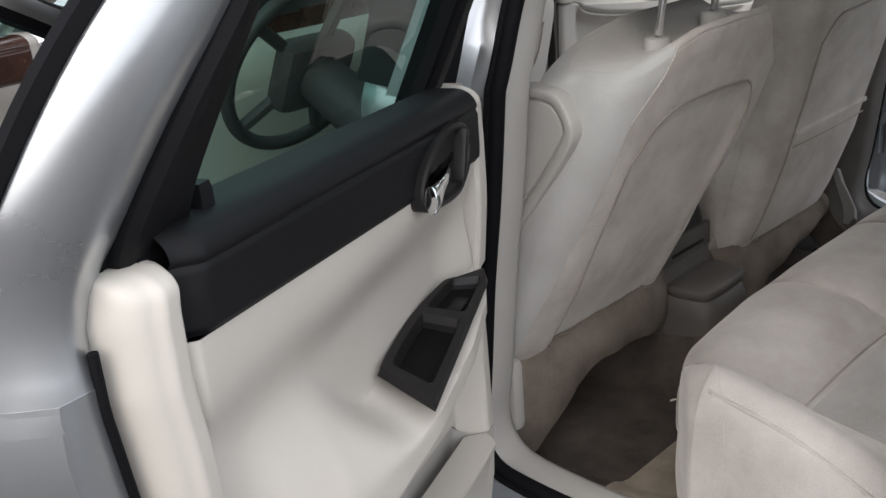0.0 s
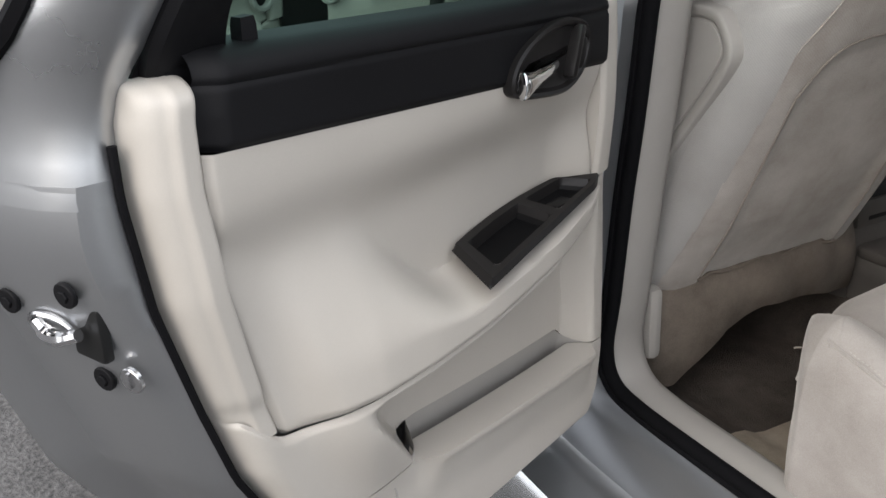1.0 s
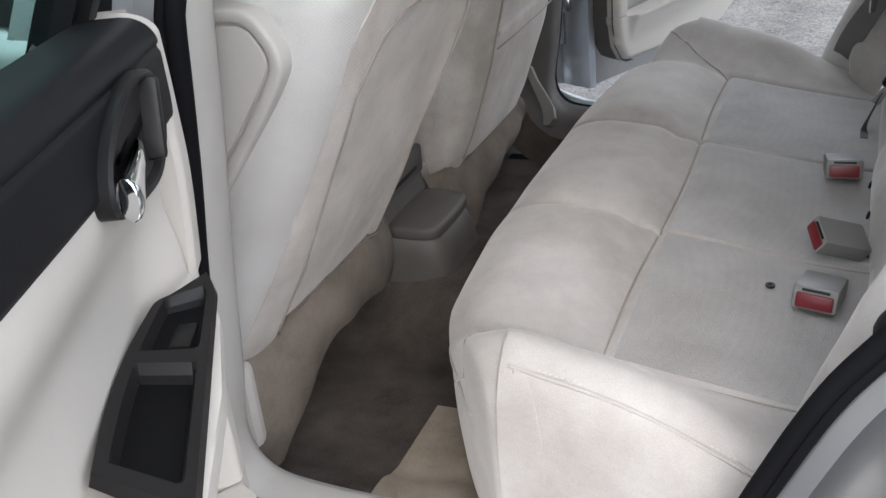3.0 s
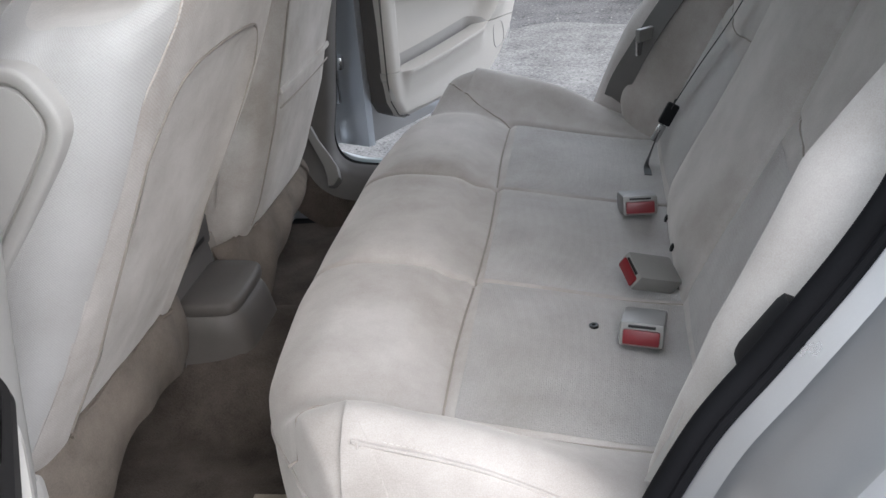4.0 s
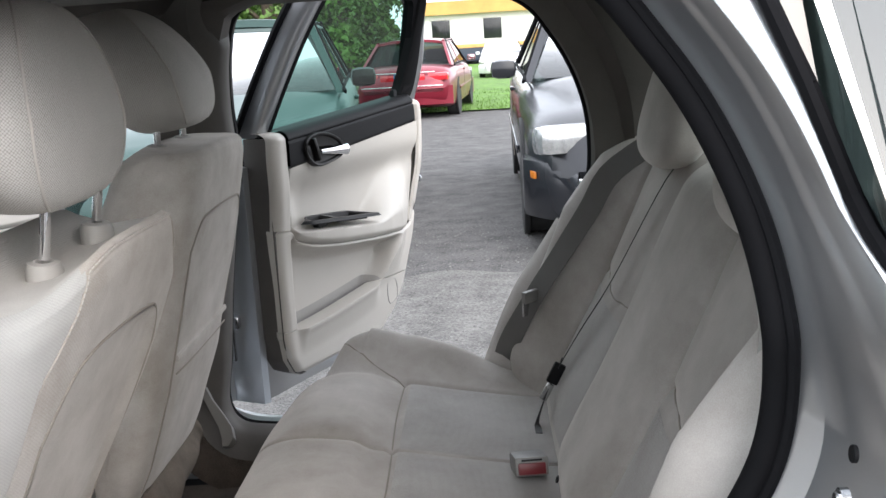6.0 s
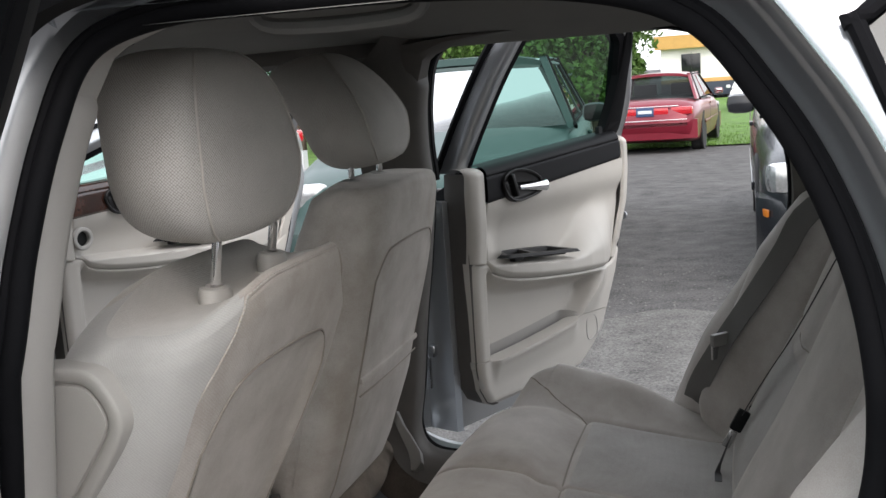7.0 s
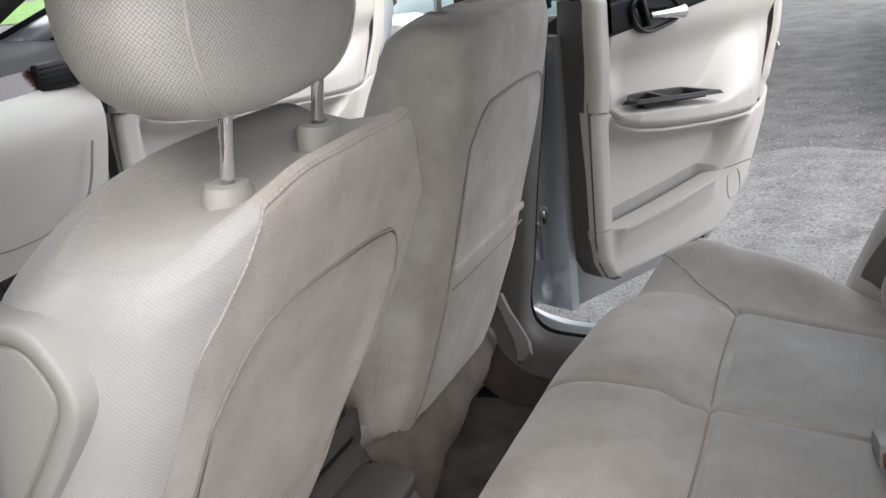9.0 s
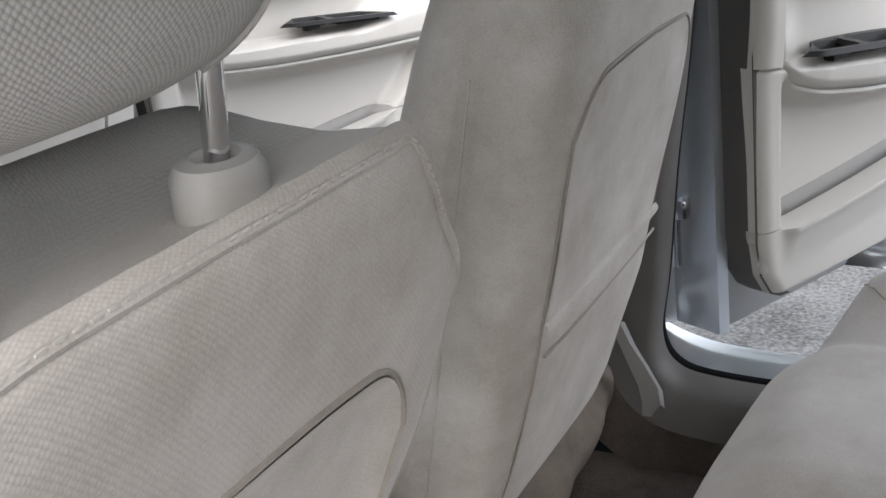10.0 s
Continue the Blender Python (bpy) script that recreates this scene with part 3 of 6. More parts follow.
    def lower(u, z):
        za, v = zarm(u), u / S
        w = skin(u, z)
        inp = sm(0.036, 0.060, v) * (1 - sm(0.0, 0.036, v - 0.360 - 0.85 * np.clip(z - 0.635, 0, 1)))
        fall = 1 - sm(0.0, 0.15 - 0.105 * inp, za - z)
        fall = fall * sm(0.0, 0.06, uin(z) - u)
        w = w + (FACE(u) - 0.008 - 0.112) * fall - 0.006 * crease(z - za)
        w = w + inp * 0.012 * sm(-0.07, 0.0, z - lip(u)) * (1 - sm(0.0, 0.001, z - lip(u)))
        return w - inp * 0.036 * sm(0.0, 0.035, za - z) * sm(-0.001, 0.0, z - lip(u)), inp

    def zone(z_lo, z_hi, u_lo, u_hi, height, nu=90, nz=60, flange=0, thick=0.030):
        P = np.zeros((nu, nz, 3))
        ease = lambda q: 0.45 * q + 0.55 * (1 - np.cos(math.pi * q)) / 2
        ts = ease(np.linspace(0, 1, nz))
        for i, s in enumerate(ease(np.linspace(0, 1, nu))):
            u = np.full(nz, s * 0.6 * S)
            z = np.zeros(nz)
            for _ in range(6):
                z = z_lo(u) + (z_hi(u) - z_lo(u)) * ts
                u = u_lo(z) + s * (u_hi(z) - u_lo(z))
            P[i, :, 0], P[i, :, 1], P[i, :, 2] = u, height(u, z), z
        if flange & 1:
            P = np.concatenate([[P[0] * (1, 0, 1) + (0, 0.098, 0)], P])
        if flange & 2:
            P = np.concatenate([P, [P[-1] * (1, 0, 1) + (0, 0.055, 0)]])
        if flange & 4:
            e = P[:, -1:] * (1, 0, 1)
            e[:, :, 1] = np.minimum(P[:, -1:, 1] - thick, 0.14)
            P = np.concatenate([P, e], 1)
        return rev(grid(P))

    flat = lambda c: (lambda q: c + 0 * q)
    k.part("lower_panel", zone(flat(0.50), lip, uh, ul, lambda u, z: lower(u, z)[0] + 0.004 * lower(u, z)[1] * crease(z - lip(u) + 0.006, 0.010), 100, 30, 7, 0.006), CREAM, "cream moulded lower panel")

    def pocket(u, z):
        w, inp = lower(u, lip(u) - 0.012)
        q = np.clip((z - lip(u) + 0.060) / (slot(u) - lip(u) + 0.060), 0, 1)
        return w - 0.004 - inp * (0.058 - 0.012 * q)

    k.part("pocket_inside", zone(lambda u: lip(u) - 0.060, slot, uh, ul, pocket, 100, 10, 3), TRIM, "grey inside of the map pocket")
    k.part("pocket_panel", zone(lambda u: slot(u) - 0.0005, zarm, uh, ul, lambda u, z: lower(u, z)[0], 110, 50, 3), CREAM, "cream recessed panel above the map pocket")
    k.part("upper_panel", zone(zarm, zblk, flat(UH), uin, upper, 110, 80, 2), CREAM, "cream vinyl panel with moulded armrest")
    head = lambda z, zt: 0.030 * (1 - np.sqrt(np.clip(1 - (1 - np.clip((zt - z) / 0.018, 0, 1)) ** 2, 0, 1)))
    k.part("hinge_strip", zone(zarm, flat(1.056), uh, flat(UH), lambda u, z: edge_strip(u, z) - head(z, 1.056) - 0.005 * crease(u - UH), 18, 60, 7), CREAM, "cream edge strip at the hinge side")
    k.part("end_strip", zone(flat(0.765), flat(1.080), uin, ul, lambda u, z: edge_strip(u, z) - 0.004 * (1 - sm(0.795, 0.815, z)) - 0.005 * (1 - sm(0.013, 0.020, ul(z) - u)) - head(z, 1.080) - 0.007 * crease(u - uin(z)), 26, 60, 6), CREAM, "cream end strip of the door trim")
    roll = lambda u, z: skin(u, z) + 0.004 - 0.014 * (1 - sm(0.0, 0.022, uin(z) - u)) - 0.026 * (1 - np.sqrt(np.clip(1 - (1 - np.clip((ztop(u) - z) / 0.022, 0, 1)) ** 2, 0, 1))) - 0.004 * crease(z - zblk(u)) - 0.0025 * crease(z - ztop(u) + 0.024, 0.0022)
    k.part("top_trim", zone(zblk, ztop, flat(UH), uin, roll, 80, 44, 4), WOODTRIM if front else BLACK, "dark wood-look top trim" if front else "black grained top trim")
    # flank of the trim; the hinge gap's shade is put into its colour
    zs_ = np.linspace(0.505, 1.045, 60)
    uf = uh(zs_)
    k.part("edge_flange", rev(loft([[(u + 0.003, 0.036, z), (u - 0.001, 0.060, z), (u + 0.001, 0.099, z), (u + 0.020, 0.102, z), (u + 0.020, 0.036, z)] for u, z in zip(uf, zs_)])), SCUFFED_SHADED, "side of the trim, toned dark for shade")
    # switch plate with two wells
    A, B, C, D = (0.300, 0.094, 0.836), (0.338, 0.168, 0.826), (0.066, 0.140, 0.852), (0.098, 0.102, 0.856)
    if front:
        A, B, C, D = (0.525, 0.094, 0.862), (0.565, 0.168, 0.854), (0.295, 0.140, 0.880), (0.325, 0.102, 0.884)
    A, B, C, D = map(np.array, (A, B, C, D))
    na, nb = 66, 30
    P = np.zeros((na, nb, 3))
    for i, s in enumerate(np.linspace(0, 1, na)):
        for j, t in enumerate(np.linspace(0, 1, nb)):
            p = (A * (1 - s) + D * s) * (1 - t) + (B * (1 - s) + C * s) * t
            inx = sm(0.10, 0.12, s) * (1 - sm(0.53, 0.55, s)) + sm(0.62, 0.64, s) * (1 - sm(0.90, 0.92, s))
            iny = sm(0.17, 0.21, t) * (1 - sm(0.80, 0.84, t))
            d = inx * iny * (0.0135 - 0.002 * sm(0.62, 0.64, s))
            edge = min(s, 1 - s, t, 1 - t)
            bow = 0.010 * math.sin(math.pi * s) * (1 - t)
            p = p + (B - A) * 0.30 * (0.5 - t) * sm(0.86, 1.0, s) ** 2
            P[i, j] = p + np.array((0, -bow, 0.0035 - d - 0.007 * (1 - sm(0, 0.03, edge))))
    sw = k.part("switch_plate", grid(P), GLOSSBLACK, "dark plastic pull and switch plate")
    # floors of the shallow wells: shade of deeper wells put into the colour
    sw.data.materials.append(WELLSHADE)
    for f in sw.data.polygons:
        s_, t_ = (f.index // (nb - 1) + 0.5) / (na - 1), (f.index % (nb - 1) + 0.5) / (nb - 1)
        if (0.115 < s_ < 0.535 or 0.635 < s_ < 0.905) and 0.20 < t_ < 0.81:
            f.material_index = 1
    q = A * 0.12 + B * 0.13 + C * 0.37 + D * 0.38
    k.part("window_switch", rbox(q + (0, 0, -0.012), (0.035, 0.018, 0.012), 0.004), WELL, "dark window switch", sw)
    # inner handle
    o = spline([(0.086, 1.012), (0.100, 1.034), (0.14, 1.044), (0.19, 1.039), (0.235, 1.022), (0.255, 1.0), (0.247, 0.982), (0.20, 0.972), (0.14, 0.968), (0.103, 0.984)], 50, True)
    o[:, 0] = 0.178 + (o[:, 0] - 0.178) * 0.90
    hs = 0.05 if front else 0.0
    o[:, 0] += hs
    rings = []
    for kk, w in ((0, 0.105), (0, 0.1345), (0.0025, 0.1368), (0.006, 0.136), (0.009, 0.1315), (0.020, 0.1300), (0.030, 0.1300)):
        qq = inset(o, kk)
        rings.append(np.column_stack([qq[:, 0], np.full(len(qq), w), qq[:, 1]]))
    hb = k.part("handle_cup", rev(loft(rings)), GLOSSBLACK, "dark oval handle cup")
    lever = spline([(0.160, 0.131, 0.999), (0.180, 0.136, 0.998), (0.205, 0.140, 0.997), (0.226, 0.143, 0.996), (0.240, 0.144, 0.995), (0.244, 0.143, 0.995)], 24) + (hs, 0, 0)
    k.part("handle_lever", tube(lever, np.interp(np.linspace(0, 1, 24), [0, 0.35, 0.62, 0.86, 0.97, 1], [0.005, 0.0075, 0.011, 0.0145, 0.0135, 0.008]), 14, flat=0.6), CHROME, "chrome pull lever", hb)
    k.part("pull_blade", rbox((0.132 + hs, 0.128, 1.008), (0.010, 0.030, 0.056), 0.004, Matrix.Rotation(radians(-20), 3, "Y")), GLOSSBLACK, "dark blade in the handle cup", hb)
    k.part("lock_slider", rbox((0.112 + hs, 0.130, 1.002), (0.012, 0.012, 0.035), 0.005, Matrix.Rotation(radians(-15), 3, "Y")), GLOSSBLACK, "dark lock slider", hb)
    # window belt, glass, frame
    bu = np.linspace(0.012, 0.62 * S, 30)
    belt_prof = ((0.056, -0.04), (0.061, -0.014), (0.066, -0.009), (0.071, -0.012), (0.074, -0.0135), (0.078, -0.008), (0.088, -0.006), (0.096, -0.010), (0.098, -0.03))
    k.part("belt_strip", rev(loft([[(u, w, float(ztop(u)) + dz) for w, dz in belt_prof] for u in bu])), RUBBER, "black window belt strip")
    outer = ((0.056, -0.03), (0.03, -0.040), (-0.05, -0.082), (-0.092, -0.098), (-0.094, -0.125), (0.044, -0.10))
    k.part("outer_belt", rev(loft([[(u, w, float(ztop(u)) + dz) for w, dz in outer] for u in bu])), BLACK, "black outer belt moulding")
    wf = lambda z: 0.075 + 0.50 * (z - 1.08)
    T = 1.395
    hg = [(0.022, 1.045), (0.032, 1.15), (0.055, 1.27), (0.10, T - 0.02), (0.15, T)]
    tp = [(0.30, T + 0.005), (0.43, T - 0.006)]
    lt = [(0.52, T - 0.045), (0.56, 1.29), (0.595, 1.225), (0.632, 1.165), (0.659, 1.09), (0.674, 1.0)]
    if front:
        hg = [(-0.28, 1.0), (0.05, 1.13), (0.30, 1.23), (0.48, T - 0.02), (0.56, T)]
        tp = [(0.70, T + 0.005), (0.86, T)]
        lt = [(0.90, T - 0.03), (0.925, 1.22), (0.94, 1.14), (0.95, 1.06)]
    path = spline(hg + tp + lt, 60)
    dirs = np.gradient(path, axis=0)
    dirs /= np.linalg.norm(dirs, axis=1)[:, None]
    inn = np.column_stack([dirs[:, 1], -dirs[:, 0]])
    def strip(c0, c1, w0, w1, wide=0.0):
        rings = []
        for (p, i2), c_ in zip(zip(path, inn), np.linspace(0, 1, len(path))):
            c0_ = c0 - wide * float(sm(0.55, 0.80, c_))
            a2, b2 = p + i2 * c0_, p + i2 * c1
            rings.append([(a2[0], wf(a2[1]) + w0, a2[1]), (a2[0], wf(a2[1]) + w1, a2[1]), (b2[0], wf(b2[1]) + w1, b2[1]), (b2[0], wf(b2[1]) + w0, b2[1])])
        return loft(rings)
    ue = lambda z: S * interp(z, [(0.36, 0.30), (0.45, 0.36), (0.52, 0.46), (0.60, 0.555), (0.73, 0.637), (0.85, 0.678), (0.92, 0.703), (0.96, 0.714), (0.98, 0.716), (1.0, 0.715), (1.02, 0.712), (1.05, 0.705), (1.09, 0.692)])

    def latch_end(z):
        """The painted closing edge of the door at height z."""
        v, q = float(ue(z)), min(float(ul(z)) + 0.004, float(ue(z)) - 0.034)
        return [(q, 0.082), (q + 0.010, 0.088), (v - 0.018, 0.081), (v - 0.006, 0.055), (v + 0.002, 0.015), (v + 0.008, -0.035), (v + 0.034, -0.050), (v + 0.040, -0.064), (v + 0.02, -0.075)]

    FP = ((0.022, 0.010), (0.010, 0.014), (-0.002, 0.013), (-0.010, 0.003), (-0.015, -0.013), (-0.019, -0.028), (-0.022, -0.038), (-0.022, -0.046), (0.0, -0.05))
    rows_f = []
    for (p, i2), c_ in zip(zip(path, inn), np.linspace(0, 1, len(path))):
        wide = (0.0 if front else 0.030) * float(sm(0.55, 0.80, c_))
        ring = []
        for n_, (c2, dw) in enumerate(FP):
            q2 = p + i2 * (c2 - wide * min(1, max(0, n_ - 1) / 3))
            ring.append((q2[0], wf(q2[1]) + dw, q2[1]))
        ring = np.array(ring)
        if c_ > 0.6:
            low_ = np.array([(u, w, p[1]) for u, w in latch_end(p[1])])
            e_ = float(1 - sm(1.01, 1.12, p[1]))
            ring = ring * (1 - e_) + low_ * e_
        rows_f.append(ring)
    rows_f = np.array(rows_f)
    k.part("window_frame", rev(loft(rows_f)), JAMB, "silver painted window frame", sharp=60)
    k.part("frame_cover", rev(strip(0.0215, 0.040, -0.022, 0.008)), RUBBER, "black window channel", sharp=60)
    k.part("frame_seal", tube(rows_f[:, 6] + (0, -0.002, 0), 0.0085, 6), RUBBER, "black rubber frame seal")
    # added black strip: gives the silver hinge-side frame its dark, shaded look
    if side < 0 and not front:
        rows_h = [[(a2[0], wf(a2[1]) + w, a2[1]) for a2, w in ((p + i2 * -0.019, -0.004), (p + i2 * -0.014, 0.012), (p + i2 * 0.004, 0.0175), (p + i2 * 0.024, 0.0165), (p + i2 * 0.026, 0.006))] for p, i2 in list(zip(path, inn))[:26]]
        k.part("hinge_frame_cover", rev(loft(rows_h)), BLACK, "added black strip that darkens the window frame")
    if not front:
        # broad dark cover at the latch end of the glass
        o = spline([(0.566, 1.075), (0.567, 1.12), (0.553, 1.20), (0.530, 1.28), (0.506, 1.345), (0.540, 1.32), (0.578, 1.235), (0.610, 1.17), (0.634, 1.10), (0.62, 1.068)], 60, True)
        k.part("corner_cover", rev(loft([np.column_stack([o[:, 0], wf(o[:, 1]) - 0.01, o[:, 1]]), np.column_stack([o[:, 0], wf(o[:, 1]) + 0.016, o[:, 1]]), np.column_stack([inset(o, 0.006)[:, 0], wf(o[:, 1]) + 0.022, inset(o, 0.006)[:, 1]])])), BLACK, "black corner cover beside the glass")
        k.part("lock_knob", join(loft([[(0.546 + dx * s, 0.098 + dy * s2, z - 0.012) for dx, dy in ((-1, -1), (1, -1), (1, 1), (-1, 1))] for z, s, s2 in ((1.085, 0.0085, 0.0065), (1.10, 0.008, 0.006), (1.115, 0.0075, 0.006), (1.121, 0.0065, 0.005))]), disc((0.546, 0.100, 1.074), (0, 0.35, 1), 0.017, 0.005, 20)), BLACK, "black lock knob in its collar")
    gz = np.vstack([path, [[path[-1, 0] - 0.04, 1.07], [path[0, 0] + 0.01, 1.04]]])
    gl = np.column_stack([gz[:, 0], wf(gz[:, 1]) - 0.008, gz[:, 1]])
    pane = k.part("pane", (gl, [tuple(range(len(gl)))]), PANE, "green-tinted window glass", smooth=False)
    pane.visible_shadow = False
    # painted inner frame and outer skin
    rows = []
    for z in np.linspace(0.448, 0.985, 40):
        le = latch_end(z + 0.032 * min(max((z - 0.90) / 0.085, 0), 1))
        v = float(ue(z))
        rows.append([(-0.012, 0.040, z), (0.004, 0.045, z), (0.02, 0.03, z), (le[0][0] - 0.02, 0.03, z)] + [(u, w, z) for u, w in le] + [(0.5 * v, -0.085 - 0.02 * math.sin((z - 0.37) * 4.2), z), (-0.03, -0.075, z), (-0.035, -0.05, z), (-0.015, -0.04, z)])
    rows = np.array(rows)
    rows[:, :, 2] += np.clip((rows[:, :, 2] - 0.90) / 0.085, 0, 1) * 0.032 * sm(0.50, 0.64, rows[:, :, 0] / S)
    k.part("door_shell", rev(loft(rows)), JAMB, "silver painted door shell", sharp=50)
    lo_ = [(latch_end(z)[1][0] - 0.003, 0.089, z) for z in np.linspace(0.47, 1.04, 50)]
    k.part("edge_seal", tube(np.array(lo_), 0.0036, 8), RUBBER, "dark rubber edge seal")
    if not front:
        # latch and screws on the closing edge
        L = lambda z, w: np.array((float(ue(z)) + 0.004 - 0.16 * (w - 0.0) , w, z))
        ax = (1, 0.12, -0.1)
        lat = k.part("latch_mouth", rbox(L(0.898, 0.054) + np.array((-0.004, 0, 0)), (0.010, 0.036, 0.044), 0.003), WELL, "dark latch opening")
        k.part("latch_fork", tube(spline([L(0.902, 0.060) + (0.010, 0, 0), L(0.896, 0.044) + (0.013, 0, 0), L(0.892, 0.022) + (0.009, 0, 0), L(0.900, 0.008) + (0.004, 0, 0)], 14), [0.005] * 5 + [0.0065] * 6 + [0.005] * 3, 8), CHROME, "bright steel latch fork", lat)
        k.part("latch_rim", tube([L(0.897 + 0.013 * math.sin(t), 0.022 + 0.022 * math.cos(t)) + (0.003, 0, 0) for t in np.linspace(0, 2 * np.pi, 22, endpoint=False)], 0.0022, 6, True), STEEL, "steel latch rim", lat)
        for z, w in ((0.935, 0.058), (0.915, -0.012), (0.850, 0.044)):
            p = L(z, w)
            k.part("screw", join(disc(p, ax, 0.0105, 0.004, 16), disc(p + np.array(ax) * 0.003, ax, 0.005, 0.003, 6)), BLACK, "black latch screw")
        k.part("bolt", join(disc(L(0.860, 0.080) + np.array((0.002, 0, 0)), ax, 0.011, 0.004, 16), rbox(L(0.860, 0.080) + np.array((0.007, 0, 0)), (0.003, 0.003, 0.014), 0.001)), STEEL, "bright slotted bolt")
        k.part("rubber_plug", disc((0.690, -0.012, 1.066), ax, 0.008, 0.026, 14), BLACK, "black rubber plug")
        # square cap in the lower trim
        o = spline([(0.432, 0.575), (0.470, 0.580), (0.474, 0.612), (0.462, 0.632), (0.430, 0.628)], 30, True)
        k.part("cap_outline", tube([(p[0] + 0.0, float(skin(np.array(p[0]), np.array(p[1]))) + 0.0005, p[1]) for p in o], 0.0016, 5, True), TRIM, "small cap in the trim")
    else:
        c = (0.070, 0.116, 0.922)
        rg = k.part("air_duct_ring", disc(c, (0, 1, 0), 0.030, 0.012, 28, inner=0.019), TRIM, "grey round duct ring")
        k.part("duct_hole", disc((c[0], c[1] - 0.008, c[2]), (0, 1, 0), 0.020, 0.008, 20), WELL, "dark duct hole", rg)
    return k


car_door("rear_door", -1, 23.5, (0.02, -0.82, 0), "open silver rear car door with cream and black trim")
car_door("rear_door", 1, 26.0, (0.02, 0.82, 0), "open silver rear car door with cream and black trim")
car_door("front_door", -1, 24.0, (-1.06, -0.82, 0), "open silver front car door with cream trim panel", 1.42, True)
car_door("front_door", 1, 17.0, (-1.057, 0.807, 0), "open front car door with cream trim and wood strip", 1.42, True)

# ---- front seats ----


def front_seat(side, label):
    """Origin under the backrest; r rearwards, l outboard, h up along the leaning back."""
    near = side < 0
    bx, tilt = (-0.113, radians(24)) if near else (-0.064, radians(14))
    m = Matrix.Translation((bx, side * 0.345, 0.515))
    k = Kit("front_seat", m, -side, label, "car seat", group="front seats")
    ca, sa = math.cos(tilt), math.sin(tilt)
    half, top, hem0 = (0.146, 0.502, 0.088) if near else (0.160, 0.496, 0.015)
    drop = 0.005 if near else 0.016
    slope = 0.055 if near else 0.0
    deep = 0.009 if near else 0.003

    def place(l, r, h):
        l, r, h = np.broadcast_arrays(np.asarray(l, float), np.asarray(r, float), np.asarray(h, float))
        h = h - drop * sm(0.40, 0.60, h) + 0.85 * math.tan(tilt) * np.clip(r, -0.12, 0.12) * sm(0.30, 0.60, h)
        h = h - slope * sm(0.06, 0.24, l) * sm(0.20, 0.60, h)
        if near:
            # fuller inboard side under a rounder shoulder
            full = sm(0.24, 0.42, h) * (1 - sm(0.55, 0.63, h))
            l, r = l - 0.016 * sm(0.02, 0.20, -l) * full, r + 0.009 * sm(0.06, 0.20, -l) * full * sm(-0.04, 0.03, r)
            top_ = sm(0.10, 0.21, -l) * sm(0.54, 0.603, h)
            h = h - 0.034 * sm(0.11, 0.23, -l) ** 1.3 * sm(0.47, 0.60, h)
            l, r = l + 0.008 * top_, r - 0.004 * top_ * sm(-0.02, 0.04, r)
        return np.column_stack([np.ravel(h * sa + r * ca), np.ravel(-l), np.ravel(h * ca - r * sa)])

    HW = lambda h: interp(h, [(-0.02, 0.220), (0.05, 0.236), (0.42, 0.238), (0.50, 0.234), (0.55, 0.228), (0.575, 0.224), (0.592, 0.216), (0.600, 0.207), (0.602, 0.198)]) - (0 if near else 0.024)
    RD = lambda h: interp(h, [(-0.02, 0.050), (0.06, 0.068), (0.20, 0.082), (0.45, 0.086), (0.53, 0.084), (0.57, 0.081), (0.592, 0.075), (0.600, 0.068), (0.602, 0.062)]) - (0 if near else 0.020)
    FD = lambda h: interp(h, [(-0.02, 0.06), (0.10, 0.09), (0.30, 0.09), (0.50, 0.072), (0.58, 0.062), (0.602, 0.040)])
    ex = 4.4 if near else 6.5

    def ptop(l):
        """Upper edge of the rear panel."""
        q = np.abs(l) / half
        return top - 0.010 * q * q - 0.050 * np.clip((q - 0.68) / 0.32, 0, 1) ** 2.2

    def dip(l, h):
        """How far the rear panel is sunk."""
        e = np.minimum(half - np.abs(l), ptop(l) - h)
        return deep * sm(-0.004, 0.026, e)

    def back_r(l, h):
        """The rear face at l, h."""
        q = np.clip(np.abs(l) / (HW(h) * (0.965 if near else 0.95)), 0, 0.999)
        return RD(h) * (1 - q ** ex) ** (1 / 3.0) - dip(l, h)

    def ring(h):
        w = float(HW(h))
        wr = w * (0.965 if near else 0.95)
        a = np.sin(np.linspace(-math.pi / 2, math.pi / 2, 90))
        l1 = wr * np.sign(a) * np.abs(a)
        r1 = back_r(l1, np.full(90, h))
        sd = np.linspace(0, 1, 10)[1:-1]
        fr = -float(FD(h)) * (1 - np.abs(a[::3]) ** 4) ** (1 / 3.0)
        l2 = w * a[::3][::-1]
        bow = wr + (w - wr) * sd ** 2
        l = np.concatenate([l1, bow, l2, -bow[::-1]])
        r = np.concatenate([r1, -0.35 * float(FD(h)) * sd, fr[::-1] - 0.35 * float(FD(h)), -0.35 * float(FD(h)) * sd[::-1]])
        return place(l, r, h + 0.008 * (1 - (l / 0.24) ** 2) * sm(0.48, 0.60, h))

    hs_ = np.concatenate([np.linspace(-0.02, 0.53, 80), 0.53 + 0.072 * np.sin(np.linspace(0.08, math.pi / 2, 18))])
    shell = [ring(float(h)) for h in hs_]
    cloth_uv(k.part("backrest", rev(loft(shell)), SEATKNIT if near else CLOTH, "beige cloth backrest with soft rounded shoulders", sharp=70), len(shell), len(shell[0]))
